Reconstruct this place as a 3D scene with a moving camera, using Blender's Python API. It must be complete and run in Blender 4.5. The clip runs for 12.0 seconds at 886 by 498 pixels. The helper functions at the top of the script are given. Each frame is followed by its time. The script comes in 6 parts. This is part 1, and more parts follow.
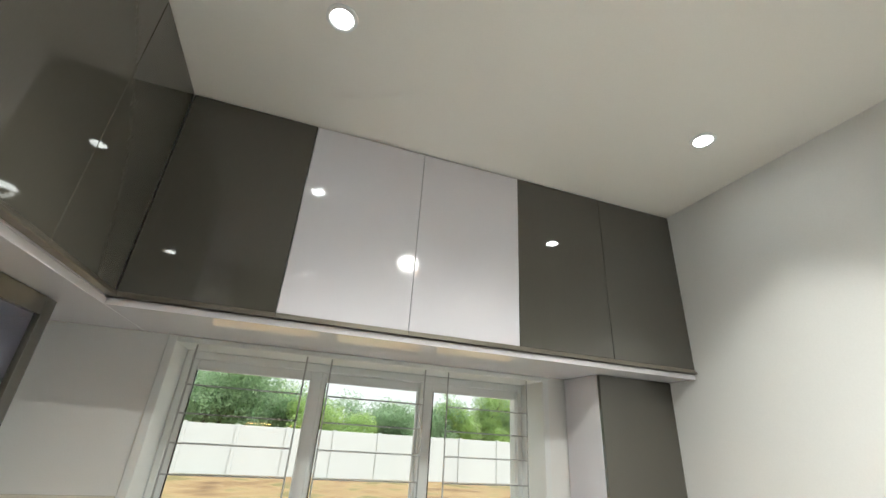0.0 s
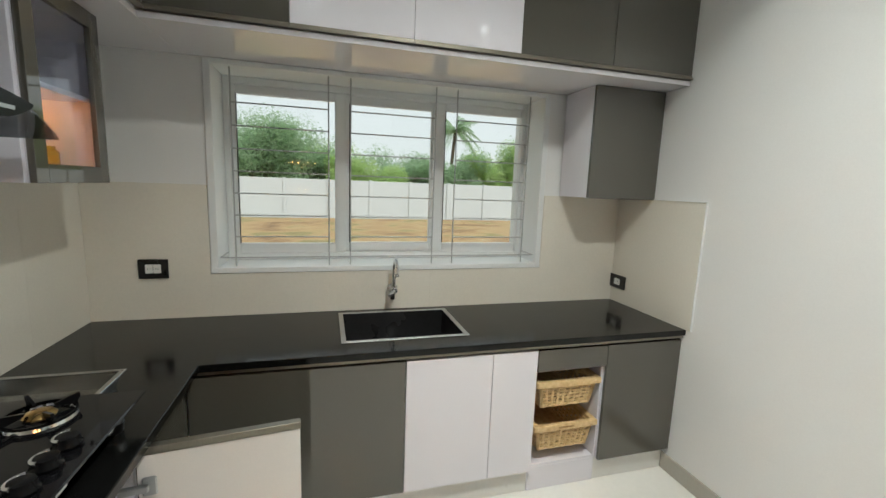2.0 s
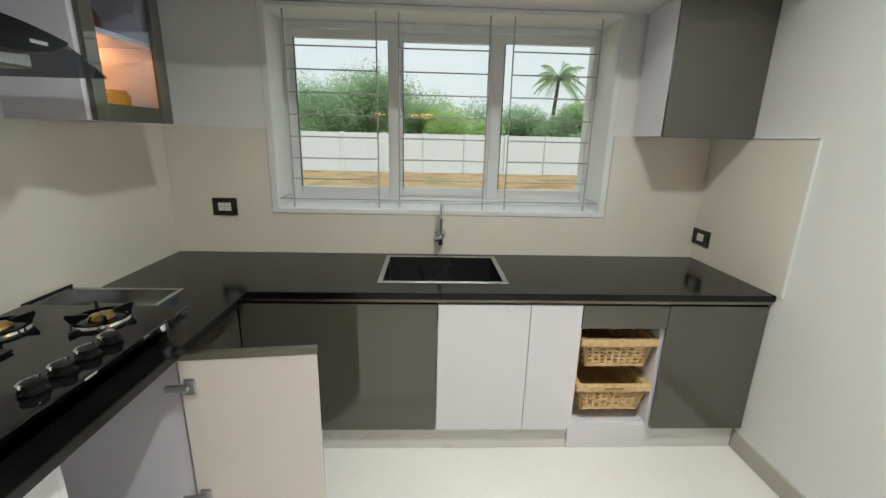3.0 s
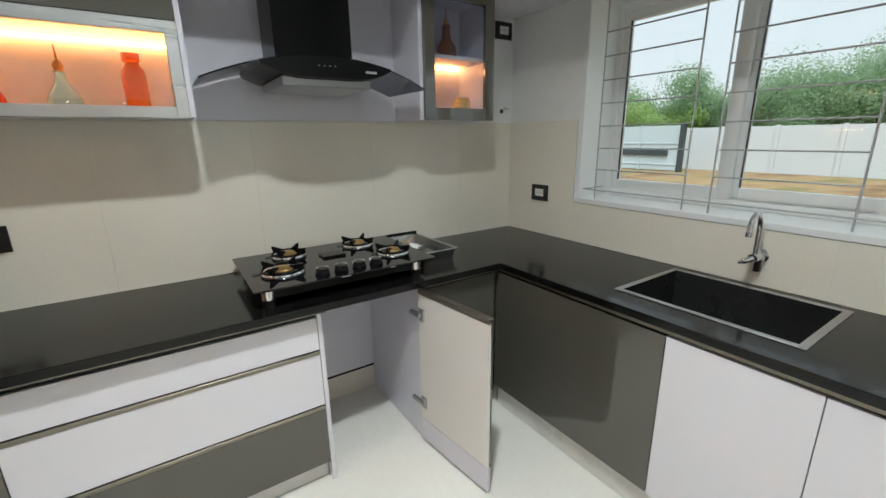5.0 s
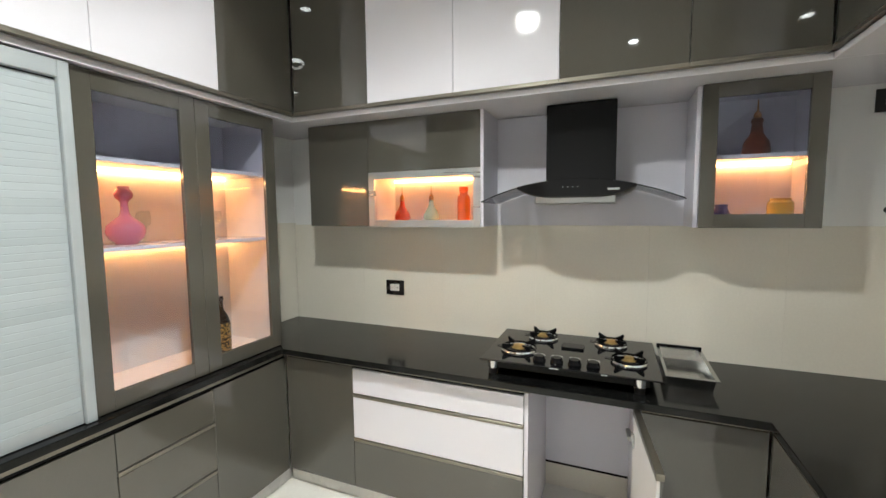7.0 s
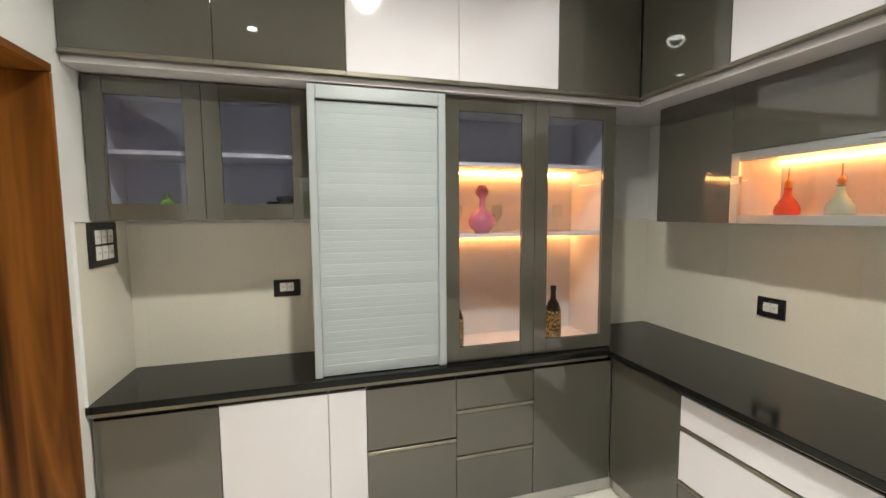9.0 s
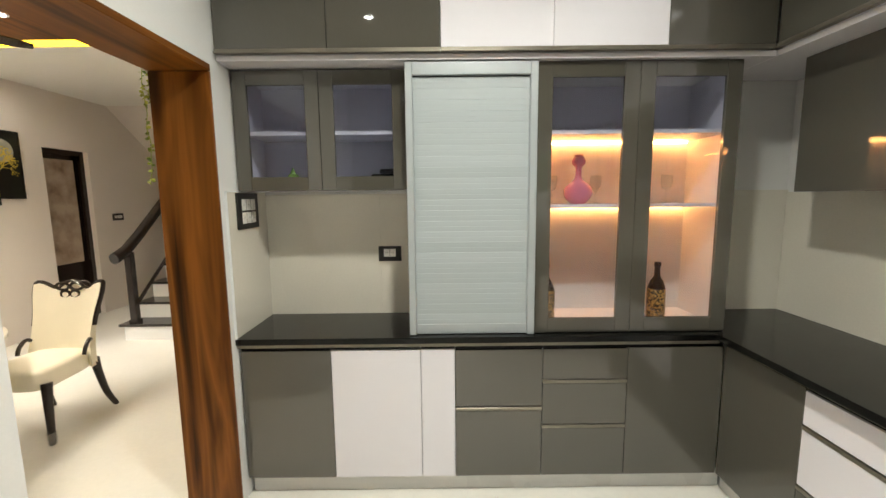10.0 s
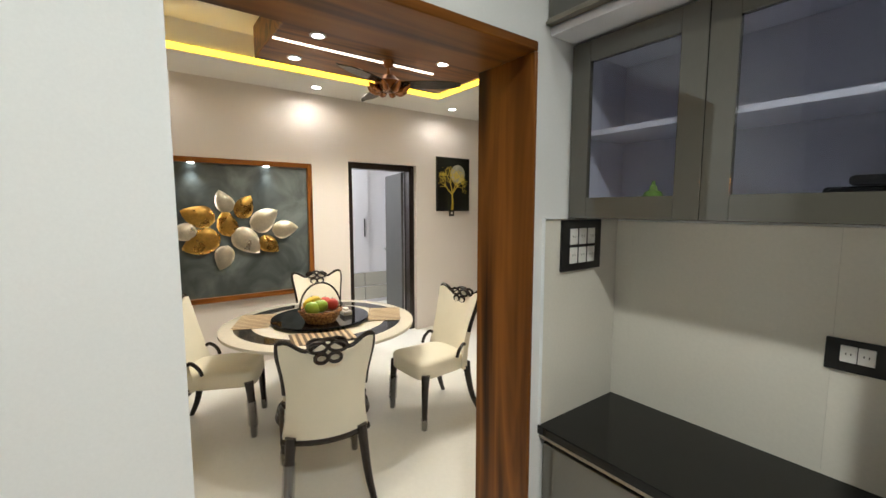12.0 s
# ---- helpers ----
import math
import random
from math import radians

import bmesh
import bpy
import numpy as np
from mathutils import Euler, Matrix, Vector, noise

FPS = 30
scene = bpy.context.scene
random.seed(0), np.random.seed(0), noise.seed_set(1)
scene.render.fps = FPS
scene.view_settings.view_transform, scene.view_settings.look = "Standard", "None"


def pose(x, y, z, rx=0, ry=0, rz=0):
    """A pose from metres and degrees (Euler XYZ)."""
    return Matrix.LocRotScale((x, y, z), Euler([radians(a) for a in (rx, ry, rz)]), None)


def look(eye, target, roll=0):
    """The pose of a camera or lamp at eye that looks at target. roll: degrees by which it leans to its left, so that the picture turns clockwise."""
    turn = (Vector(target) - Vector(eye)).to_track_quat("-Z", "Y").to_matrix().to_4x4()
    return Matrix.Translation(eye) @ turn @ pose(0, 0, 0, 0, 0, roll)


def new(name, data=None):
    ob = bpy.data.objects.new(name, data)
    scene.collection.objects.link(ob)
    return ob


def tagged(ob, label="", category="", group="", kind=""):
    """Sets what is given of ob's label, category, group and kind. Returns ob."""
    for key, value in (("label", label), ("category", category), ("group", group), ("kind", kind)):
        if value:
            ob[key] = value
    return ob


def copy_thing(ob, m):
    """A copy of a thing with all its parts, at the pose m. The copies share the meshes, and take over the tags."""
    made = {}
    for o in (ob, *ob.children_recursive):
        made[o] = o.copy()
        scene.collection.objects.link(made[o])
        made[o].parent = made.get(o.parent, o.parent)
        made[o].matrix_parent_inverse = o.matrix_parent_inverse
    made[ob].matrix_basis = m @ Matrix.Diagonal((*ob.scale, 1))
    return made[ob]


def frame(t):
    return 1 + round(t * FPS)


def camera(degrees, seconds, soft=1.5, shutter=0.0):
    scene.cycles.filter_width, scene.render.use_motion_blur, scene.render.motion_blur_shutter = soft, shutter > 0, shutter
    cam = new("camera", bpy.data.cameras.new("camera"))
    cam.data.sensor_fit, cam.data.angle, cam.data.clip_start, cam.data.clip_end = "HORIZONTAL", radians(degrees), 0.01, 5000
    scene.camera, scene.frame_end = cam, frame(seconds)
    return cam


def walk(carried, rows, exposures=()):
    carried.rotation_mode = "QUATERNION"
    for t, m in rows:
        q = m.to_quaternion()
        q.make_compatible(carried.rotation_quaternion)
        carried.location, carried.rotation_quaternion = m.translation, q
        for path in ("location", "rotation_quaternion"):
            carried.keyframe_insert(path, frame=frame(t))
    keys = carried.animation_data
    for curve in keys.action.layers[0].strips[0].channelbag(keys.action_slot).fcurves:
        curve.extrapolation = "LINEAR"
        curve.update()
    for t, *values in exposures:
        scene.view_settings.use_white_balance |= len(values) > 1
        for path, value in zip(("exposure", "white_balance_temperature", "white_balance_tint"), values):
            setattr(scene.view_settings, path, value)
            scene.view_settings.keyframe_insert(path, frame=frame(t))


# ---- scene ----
cam = camera(93.8, 12.0)
PATH = [
    (0, (1.129, 1.292, 1.863), (1.684, 3.03, 2.682), 3.8),
    (0.5, (1.116, 1.243, 1.823), (1.872, 3.002, 2.401), 3.8),
    (1, (1.095, 1.158, 1.733), (1.867, 2.992, 1.939), 3.3),
    (1.5, (1.079, 1.103, 1.652), (1.777, 2.976, 1.592), 2.7),
    (2, (1.153, 1.035, 1.61), (1.694, 2.937, 1.311), 2.1),
    (2.5, (1.276, 1.013, 1.556), (1.637, 2.932, 1.124), 1.7),
    (2.7, (1.337, 1.027, 1.545), (1.597, 2.951, 1.064), 1.6),
    (4.3, (1.99, 1.201, 1.537), (0.99, 2.829, 0.946), -0.7),
    (4.5, (2.049, 1.261, 1.505), (0.86, 2.764, 0.934), -0.9),
    (5, (2.17, 1.441, 1.49), (0.562, 2.509, 0.969), -0.9),
    (5.5, (2.32, 1.616, 1.503), (0.47, 2.226, 1.047), -0.5),
    (6, (2.398, 1.828, 1.523), (0.433, 1.937, 1.169), 0.5),
    (6.5, (2.426, 2.024, 1.609), (0.457, 1.808, 1.334), 0.3),
    (7, (2.475, 2.24, 1.65), (0.635, 1.476, 1.478), -0.5),
    (7.5, (2.482, 2.298, 1.668), (0.846, 1.154, 1.549), -1.2),
    (7.7, (2.452, 2.306, 1.661), (0.921, 1.023, 1.569), -1.1),
    (9.3, (2.101, 2.4, 1.605), (1.737, 0.443, 1.408), -0.6),
    (9.5, (2.079, 2.426, 1.591), (1.811, 0.457, 1.367), -0.7),
    (10, (2.035, 2.459, 1.572), (2.031, 0.475, 1.318), -0.6),
    (10.5, (2.035, 2.38, 1.585), (2.288, 0.415, 1.318), -0.5),
    (11, (2.087, 2.11, 1.575), (2.796, 0.257, 1.326), 0.0),
    (11.5, (2.136, 1.84, 1.594), (3.305, 0.234, 1.362), 0.1),
    (12, (2.137, 1.57, 1.642), (3.738, 0.389, 1.442), -0.0),
]
EXPOSURES = [(0, 0.47, 6290, 7), (0.5, 0.2, 6290, 7), (1.0, 0.08, 6270, 6), (1.5, 0.02, 6220, 6), (2.5, -0.03, 6200, 6), (4.5, 0.06, 5970, 6), (5.0, 0.02, 5900, 6), (5.5, 0.22, 5800, 5), (6.0, 0.3, 5720, 7), (6.5, 0.4, 5750, 8), (7.0, 0.42, 6190, 8), (7.5, 0.29, 6490, 8), (9.5, 0.2, 6740, 8), (10.5, 0.06, 6540, 6), (11, -0.12, 6200, 6), (11.5, -0.2, 6020, 6), (12, -0.22, 6200, 6)]
walk(cam, [(t, look(eye, target, roll)) for t, eye, target, roll in PATH], EXPOSURES)

# ---- world and light ----
world = bpy.data.worlds.new("sky")
scene.world = world
world.use_nodes = True
wn = world.node_tree
sky = wn.nodes.new("ShaderNodeTexSky")
sky.sky_type = "NISHITA"
sky.sun_disc = False
sky.sun_elevation = radians(50)
sky.sun_rotation = radians(150)
sky.dust_density = 4.0
sky.ozone_density = 2.0
wn.nodes["Background"].inputs["Strength"].default_value = 0.15
veil = wn.nodes.new("ShaderNodeMix")
veil.data_type = "RGBA"
veil.inputs["Factor"].default_value = 0.9
veil.inputs["B"].default_value = (6.35, 6.4, 6.3, 1)
wn.links.new(sky.outputs[0], veil.inputs["A"])
wn.links.new(veil.outputs["Result"], wn.nodes["Background"].inputs["Color"])

sun_data = bpy.data.lights.new("sun", "SUN")
sun_data.energy, sun_data.angle, sun_data.color = 3.5, radians(30), (1.0, 0.98, 0.95)
sun = new("sun", sun_data)
sun.matrix_world = look((0, 0, 30), (-9, 16, 0))

# ---- materials ----


def principled(name, color, rough, metal=0.0, spec=0.5):
    m = bpy.data.materials.new(name)
    m.use_nodes = True
    b = m.node_tree.nodes["Principled BSDF"]
    b.inputs["Base Color"].default_value = (*color, 1)
    b.inputs["Roughness"].default_value = rough
    b.inputs["Metallic"].default_value = metal
    b.inputs["Specular IOR Level"].default_value = spec
    return m, m.node_tree, b


def varied(name, color, rough, metal=0.0, amount=0.12, fine=60.0, coarse=4.0, bump=0.0, stretch=(1, 1, 1), rough_var=0.06, spec=0.5):
    """A surface with grain and blotches at two scales."""
    m, nt, b = principled(name, color, rough, metal, spec)
    tc = nt.nodes.new("ShaderNodeTexCoord")
    mp = nt.nodes.new("ShaderNodeMapping")
    mp.inputs["Scale"].default_value = stretch
    nt.links.new(tc.outputs["Object"], mp.inputs[0])
    n1, n2 = nt.nodes.new("ShaderNodeTexNoise"), nt.nodes.new("ShaderNodeTexNoise")
    n1.inputs["Scale"].default_value, n2.inputs["Scale"].default_value = fine, coarse
    n1.inputs["Detail"].default_value, n2.inputs["Detail"].default_value = 4, 3
    for n in (n1, n2):
        nt.links.new(mp.outputs[0], n.inputs["Vector"])
    add = nt.nodes.new("ShaderNodeMath")
    add.operation = "ADD"
    nt.links.new(n1.outputs[0], add.inputs[0])
    nt.links.new(n2.outputs[0], add.inputs[1])
    rng = nt.nodes.new("ShaderNodeMapRange")
    rng.inputs[1].default_value, rng.inputs[2].default_value = 0.6, 1.4
    rng.inputs[3].default_value, rng.inputs[4].default_value = 1 - amount, 1 + amount
    nt.links.new(add.outputs[0], rng.inputs[0])
    mix = nt.nodes.new("ShaderNodeVectorMath")
    mix.operation = "SCALE"
    mix.inputs[0].default_value = color
    nt.links.new(rng.outputs[0], mix.inputs["Scale"])
    nt.links.new(mix.outputs[0], b.inputs["Base Color"])
    r2 = nt.nodes.new("ShaderNodeMapRange")
    r2.inputs[1].default_value, r2.inputs[2].default_value = 0.3, 0.7
    r2.inputs[3].default_value, r2.inputs[4].default_value = max(0.01, rough * (1 - rough_var * 4)), rough * (1 + rough_var * 4)
    nt.links.new(n2.outputs[0], r2.inputs[0])
    nt.links.new(r2.outputs[0], b.inputs["Roughness"])
    if bump:
        bp = nt.nodes.new("ShaderNodeBump")
        bp.inputs["Strength"].default_value, bp.inputs["Distance"].default_value = bump, 0.002
        nt.links.new(n1.outputs[0], bp.inputs["Height"])
        nt.links.new(bp.outputs[0], b.inputs["Normal"])
    return m


def ramped(name, stops, rough, scale, stretch=(1, 1, 1), detail=6, distort=0.0, bump=0.2, metal=0.0, per_piece=0.0):
    """A colour ramp over stretched noise: wood, foliage, painted board."""
    m, nt, b = principled(name, stops[0][1], rough, metal)
    tc = nt.nodes.new("ShaderNodeTexCoord")
    mp = nt.nodes.new("ShaderNodeMapping")
    mp.inputs["Scale"].default_value = stretch
    nt.links.new(tc.outputs["Object"], mp.inputs[0])
    n = nt.nodes.new("ShaderNodeTexNoise")
    n.inputs["Scale"].default_value, n.inputs["Detail"].default_value, n.inputs["Distortion"].default_value = scale, detail, distort
    nt.links.new(mp.outputs[0], n.inputs["Vector"])
    ramp = nt.nodes.new("ShaderNodeValToRGB")
    while len(ramp.color_ramp.elements) < len(stops):
        ramp.color_ramp.elements.new(0.5)
    for e, (p, c) in zip(ramp.color_ramp.elements, stops):
        e.position, e.color = p, (*c, 1)
    value = n.outputs[0]
    if per_piece:
        geo = nt.nodes.new("ShaderNodeNewGeometry")
        mul = nt.nodes.new("ShaderNodeMath")
        mul.operation = "MULTIPLY_ADD"
        mul.inputs[1].default_value = per_piece
        nt.links.new(geo.outputs["Random Per Island"], mul.inputs[0])
        nt.links.new(n.outputs[0], mul.inputs[2])
        sub = nt.nodes.new("ShaderNodeMath")
        sub.operation = "SUBTRACT"
        sub.inputs[1].default_value = per_piece / 2
        nt.links.new(mul.outputs[0], sub.inputs[0])
        value = sub.outputs[0]
    nt.links.new(value, ramp.inputs[0])
    nt.links.new(ramp.outputs[0], b.inputs["Base Color"])
    if bump:
        bp = nt.nodes.new("ShaderNodeBump")
        bp.inputs["Strength"].default_value, bp.inputs["Distance"].default_value = bump, 0.002
        nt.links.new(n.outputs[0], bp.inputs["Height"])
        nt.links.new(bp.outputs[0], b.inputs["Normal"])
    return m


def glowing(name, color, strength):
    m = bpy.data.materials.new(name)
    m.use_nodes = True
    nt = m.node_tree
    nt.nodes.remove(nt.nodes["Principled BSDF"])
    e = nt.nodes.new("ShaderNodeEmission")
    e.inputs[0].default_value, e.inputs[1].default_value = (*color, 1), strength
    nt.links.new(e.outputs[0], nt.nodes["Material Output"].inputs[0])
    return m


def pane_glass(name, tint, rough=0.0, base=0.045):
    """Clear thin glass: see-through, with a gloss that grows towards grazing angles."""
    m = bpy.data.materials.new(name)
    m.use_nodes = True
    nt = m.node_tree
    nt.nodes.remove(nt.nodes["Principled BSDF"])
    tr, gl, mx, lw, pw, ma = (nt.nodes.new("ShaderNode" + k) for k in ("BsdfTransparent", "BsdfGlossy", "MixShader", "LayerWeight", "Math", "Math"))
    tr.inputs[0].default_value = (*tint, 1)
    gl.inputs["Roughness"].default_value = rough
    lw.inputs[0].default_value = 0.5
    pw.operation, pw.inputs[1].default_value = "POWER", 4.5
    ma.operation, ma.inputs[1].default_value, ma.inputs[2].default_value = "MULTIPLY_ADD", 0.9, base
    nt.links.new(lw.outputs["Facing"], pw.inputs[0])
    nt.links.new(pw.outputs[0], ma.inputs[0])
    nt.links.new(ma.outputs[0], mx.inputs[0])
    nt.links.new(tr.outputs[0], mx.inputs[1])
    nt.links.new(gl.outputs[0], mx.inputs[2])
    nt.links.new(mx.outputs[0], nt.nodes["Material Output"].inputs[0])
    return m


def solid_glass(name, color, rough=0.03):
    m, nt, b = principled(name, color, rough)
    b.inputs["Transmission Weight"].default_value = 0.6
    return m


PAINT = varied("white_wall_paint", (0.79, 0.79, 0.78), 0.55, amount=0.03, fine=180, coarse=1.6, bump=0.06)
CEIL = varied("ceiling_paint", (0.84, 0.82, 0.775), 0.7, amount=0.02, fine=150, coarse=1.2, bump=0.05)
GREY = varied("grey_gloss_laminate", (0.083, 0.078, 0.064), 0.03, amount=0.05, fine=300, coarse=3, stretch=(1, 1, 0.15), rough_var=0.1, spec=0.95)
WHITE = varied("white_gloss_laminate", (0.76, 0.745, 0.80), 0.08, amount=0.015, fine=300, coarse=3, rough_var=0.02)
LAV = varied("carcass_laminate", (0.67, 0.66, 0.73), 0.3, amount=0.03, fine=200, coarse=3, rough_var=0.01)
INNER = varied("door_inner_laminate", (0.72, 0.69, 0.66), 0.3, amount=0.03, fine=200, coarse=3, rough_var=0.01)
GRANITE = varied("black_granite", (0.005, 0.0052, 0.005), 0.15, amount=0.9, fine=420, coarse=9, rough_var=0.06, spec=0.34)
TILE = varied("beige_wall_tile", (0.75, 0.715, 0.63), 0.14, amount=0.04, fine=90, coarse=2.2, rough_var=0.08)
JOINT = varied("tile_joint", (0.66, 0.63, 0.56), 0.8, amount=0.05)
FLOORT = varied("ivory_floor_tile", (0.80, 0.785, 0.735), 0.08, amount=0.035, fine=30, coarse=2.5, rough_var=0.1)
PLINTH = varied("pale_plinth", (0.72, 0.71, 0.68), 0.3, amount=0.03)
SKIRT = varied("grey_skirting_tile", (0.44, 0.42, 0.37), 0.2, amount=0.04)
BRONZE = varied("champagne_aluminium", (0.25, 0.23, 0.19), 0.40, 0.9, amount=0.08, fine=200, coarse=5, stretch=(1, 1, 0.1))
ALU = varied("brushed_aluminium", (0.62, 0.64, 0.65), 0.32, 0.85, amount=0.06, fine=250, coarse=6, stretch=(0.1, 0.1, 3))
SHUT = varied("shutter_aluminium", (0.39, 0.435, 0.455), 0.52, 0.05, amount=0.04, fine=250, coarse=6, stretch=(0.05, 0.05, 3))
CHROME = varied("chrome", (0.75, 0.76, 0.78), 0.08, 1.0, amount=0.04)
STEEL = varied("satin_steel", (0.45, 0.46, 0.46), 0.33, 1.0, amount=0.03, rough_var=0.01, fine=220, coarse=5, stretch=(0.1, 2, 1))
DARKSTEEL = varied("dark_sink_steel", (0.05, 0.05, 0.052), 0.25, 0.6, amount=0.15)
BLACK = varied("black_enamel", (0.006, 0.006, 0.0065), 0.14, amount=0.06, rough_var=0.02, spec=0.18)
BLACKGLASS = varied("black_toughened_glass", (0.006, 0.006, 0.007), 0.04, amount=0.2)
PLASTIC = varied("black_plastic_frame", (0.008, 0.0075, 0.0075), 0.3, amount=0.2)
SWITCH = varied("white_switch_plastic", (0.78, 0.77, 0.74), 0.3, amount=0.03)
BRASS = varied("brass", (0.62, 0.42, 0.16), 0.3, 1.0, amount=0.15)
UPVC = varied("white_window_plastic", (0.78, 0.80, 0.80), 0.32, amount=0.015, rough_var=0.01)
BAR = varied("white_painted_bar", (0.42, 0.43, 0.43), 0.35, amount=0.05)
CREAM = varied("cream_leather", (0.82, 0.77, 0.63), 0.38, amount=0.05, fine=260, coarse=5, bump=0.25)
DARKWOOD = ramped("dark_stained_wood", ((0.3, (0.007, 0.004, 0.003)), (0.7, (0.02, 0.010, 0.007))), 0.25, 8, (1, 1, 6))
WOOD = ramped("walnut_veneer", ((0.34, (0.022, 0.007, 0.002)), (0.43, (0.12, 0.038, 0.007)), (0.56, (0.26, 0.095, 0.017)), (0.69, (0.075, 0.022, 0.004))), 0.32, 2.0, (3.5, 3.5, 0.35), 3.5, 0.7, 0.04)
WOODH = ramped("walnut_veneer_level", ((0.34, (0.022, 0.007, 0.002)), (0.43, (0.12, 0.038, 0.007)), (0.56, (0.26, 0.095, 0.017)), (0.69, (0.075, 0.022, 0.004))), 0.32, 2.0, (3.5, 0.35, 3.5), 3.5, 0.7, 0.04)
for m in (WOOD, WOODH):
    m.node_tree.nodes["Principled BSDF"].inputs["Specular IOR Level"].default_value = 0.22
# random tone per slat paints in the uneven shading across the shutter
nt = SHUT.node_tree
info, band, tint = nt.nodes.new("ShaderNodeObjectInfo"), nt.nodes.new("ShaderNodeMapRange"), nt.nodes.new("ShaderNodeVectorMath")
band.inputs[3].default_value, band.inputs[4].default_value = 0.94, 1.05
tint.operation = "SCALE"
nt.links.new(info.outputs["Random"], band.inputs[0])
nt.links.new(band.outputs[0], tint.inputs["Scale"])
b = nt.nodes["Principled BSDF"]
nt.links.new(b.inputs["Base Color"].links[0].from_socket, tint.inputs[0])
nt.links.new(tint.outputs[0], b.inputs["Base Color"])
SHUTFRAME = varied("shutter_frame_aluminium", (0.44, 0.48, 0.50), 0.42, 0.3, amount=0.04, fine=250, coarse=6, stretch=(0.1, 0.1, 3))
TRAYSTEEL = varied("polished_tray_steel", (0.50, 0.50, 0.49), 0.16, 1.0, amount=0.04, rough_var=0.05, fine=200, coarse=6)
CANE = ramped("cane", ((0.3, (0.56, 0.37, 0.16)), (0.7, (0.76, 0.57, 0.31))), 0.5, 40, bump=0.3)
GLASS = pane_glass("clear_pane", (0.96, 0.98, 0.97), 0.0, 0.022)
SMOKE = pane_glass("cabinet_pane", (0.84, 0.86, 0.91))
HOODGLASS = pane_glass("smoked_hood_glass", (0.35, 0.37, 0.38))
LAMP = glowing("downlight_glow", (1.0, 0.97, 0.92), 28)
KLAMP = glowing("kitchen_downlight_glow", (0.97, 1.0, 0.94), 45)
WARM = glowing("warm_strip_glow", (1.0, 0.41, 0.11), 46)
WARMN = glowing("niche_strip_glow", (1.0, 0.37, 0.095), 30)
YELLOW = glowing("yellow_cove_glow", (1.0, 0.58, 0.03), 7)
STRIP = glowing("ceiling_strip_glow", (1.0, 0.88, 0.72), 9)

# ---- building helpers ----


def part(name, bm, material, parent=None, label=""):
    """One mesh object from a bmesh, in world coordinates, under a thing or part."""
    me = bpy.data.meshes.new(name)
    bm.normal_update()
    bm.to_mesh(me)
    bm.free()
    me.materials.append(material)
    ob = new(name, me)
    if parent is not None:
        ob.parent = parent
        if parent.type == "EMPTY":
            ob.matrix_parent_inverse = parent.matrix_basis.inverted()
    return tagged(ob, label)


def thing(name, at, label, category, group="", kind=""):
    e = new(name)
    e.empty_display_size = 0.1
    e.matrix_basis = Matrix.Translation(at)
    return tagged(e, label, category, group, kind)


def add_box(bm, b, bev=0.0, seg=1):
    x0, x1, y0, y1, z0, z1 = b
    vs = [bm.verts.new((x, y, z)) for x in (x0, x1) for y in (y0, y1) for z in (z0, z1)]
    fs = [bm.faces.new([vs[i] for i in q]) for q in ((0, 1, 3, 2), (4, 6, 7, 5), (0, 4, 5, 1), (2, 3, 7, 6), (0, 2, 6, 4), (1, 5, 7, 3))]
    if bev:
        es = {e for f in fs for e in f.edges}
        bmesh.ops.bevel(bm, geom=list(es), offset=bev, segments=seg, affect="EDGES", profile=0.5)
    return bm


def box(name, b, material, parent=None, bev=0.002, seg=1, label=""):
    return part(name, add_box(bmesh.new(), b, bev, seg), material, parent, label)


def boxes(name, bs, material, parent=None, bev=0.0, label=""):
    bm = bmesh.new()
    for b in bs:
        add_box(bm, b, bev)
    return part(name, bm, material, parent, label)


def smooth(ob, angle=None):
    for p in ob.data.polygons:
        p.use_smooth = True
    if angle:
        ob.data.set_sharp_from_angle(angle=radians(angle))
    return ob


def add_lathe(bm, profile, centre, seg=24):
    """Turn (radius, height) rows round a vertical axis."""
    rings = []
    for r, z in profile:
        if r < 1e-5:
            rings.append([bm.verts.new((centre[0], centre[1], centre[2] + z))])
        else:
            rings.append([bm.verts.new((centre[0] + r * math.cos(2 * math.pi * i / seg), centre[1] + r * math.sin(2 * math.pi * i / seg), centre[2] + z)) for i in range(seg)])
    for a, b in zip(rings, rings[1:]):
        for i in range(seg):
            j = (i + 1) % seg
            if len(a) == 1 and len(b) == 1:
                continue
            if len(a) == 1:
                bm.faces.new((a[0], b[j], b[i]))
            elif len(b) == 1:
                bm.faces.new((a[i], a[j], b[0]))
            else:
                bm.faces.new((a[i], a[j], b[j], b[i]))
    bmesh.ops.recalc_face_normals(bm, faces=bm.faces)
    return bm


def lathe(name, profile, centre, material, parent=None, seg=24, label=""):
    return smooth(part(name, add_lathe(bmesh.new(), profile, centre, seg), material, parent, label), 40)


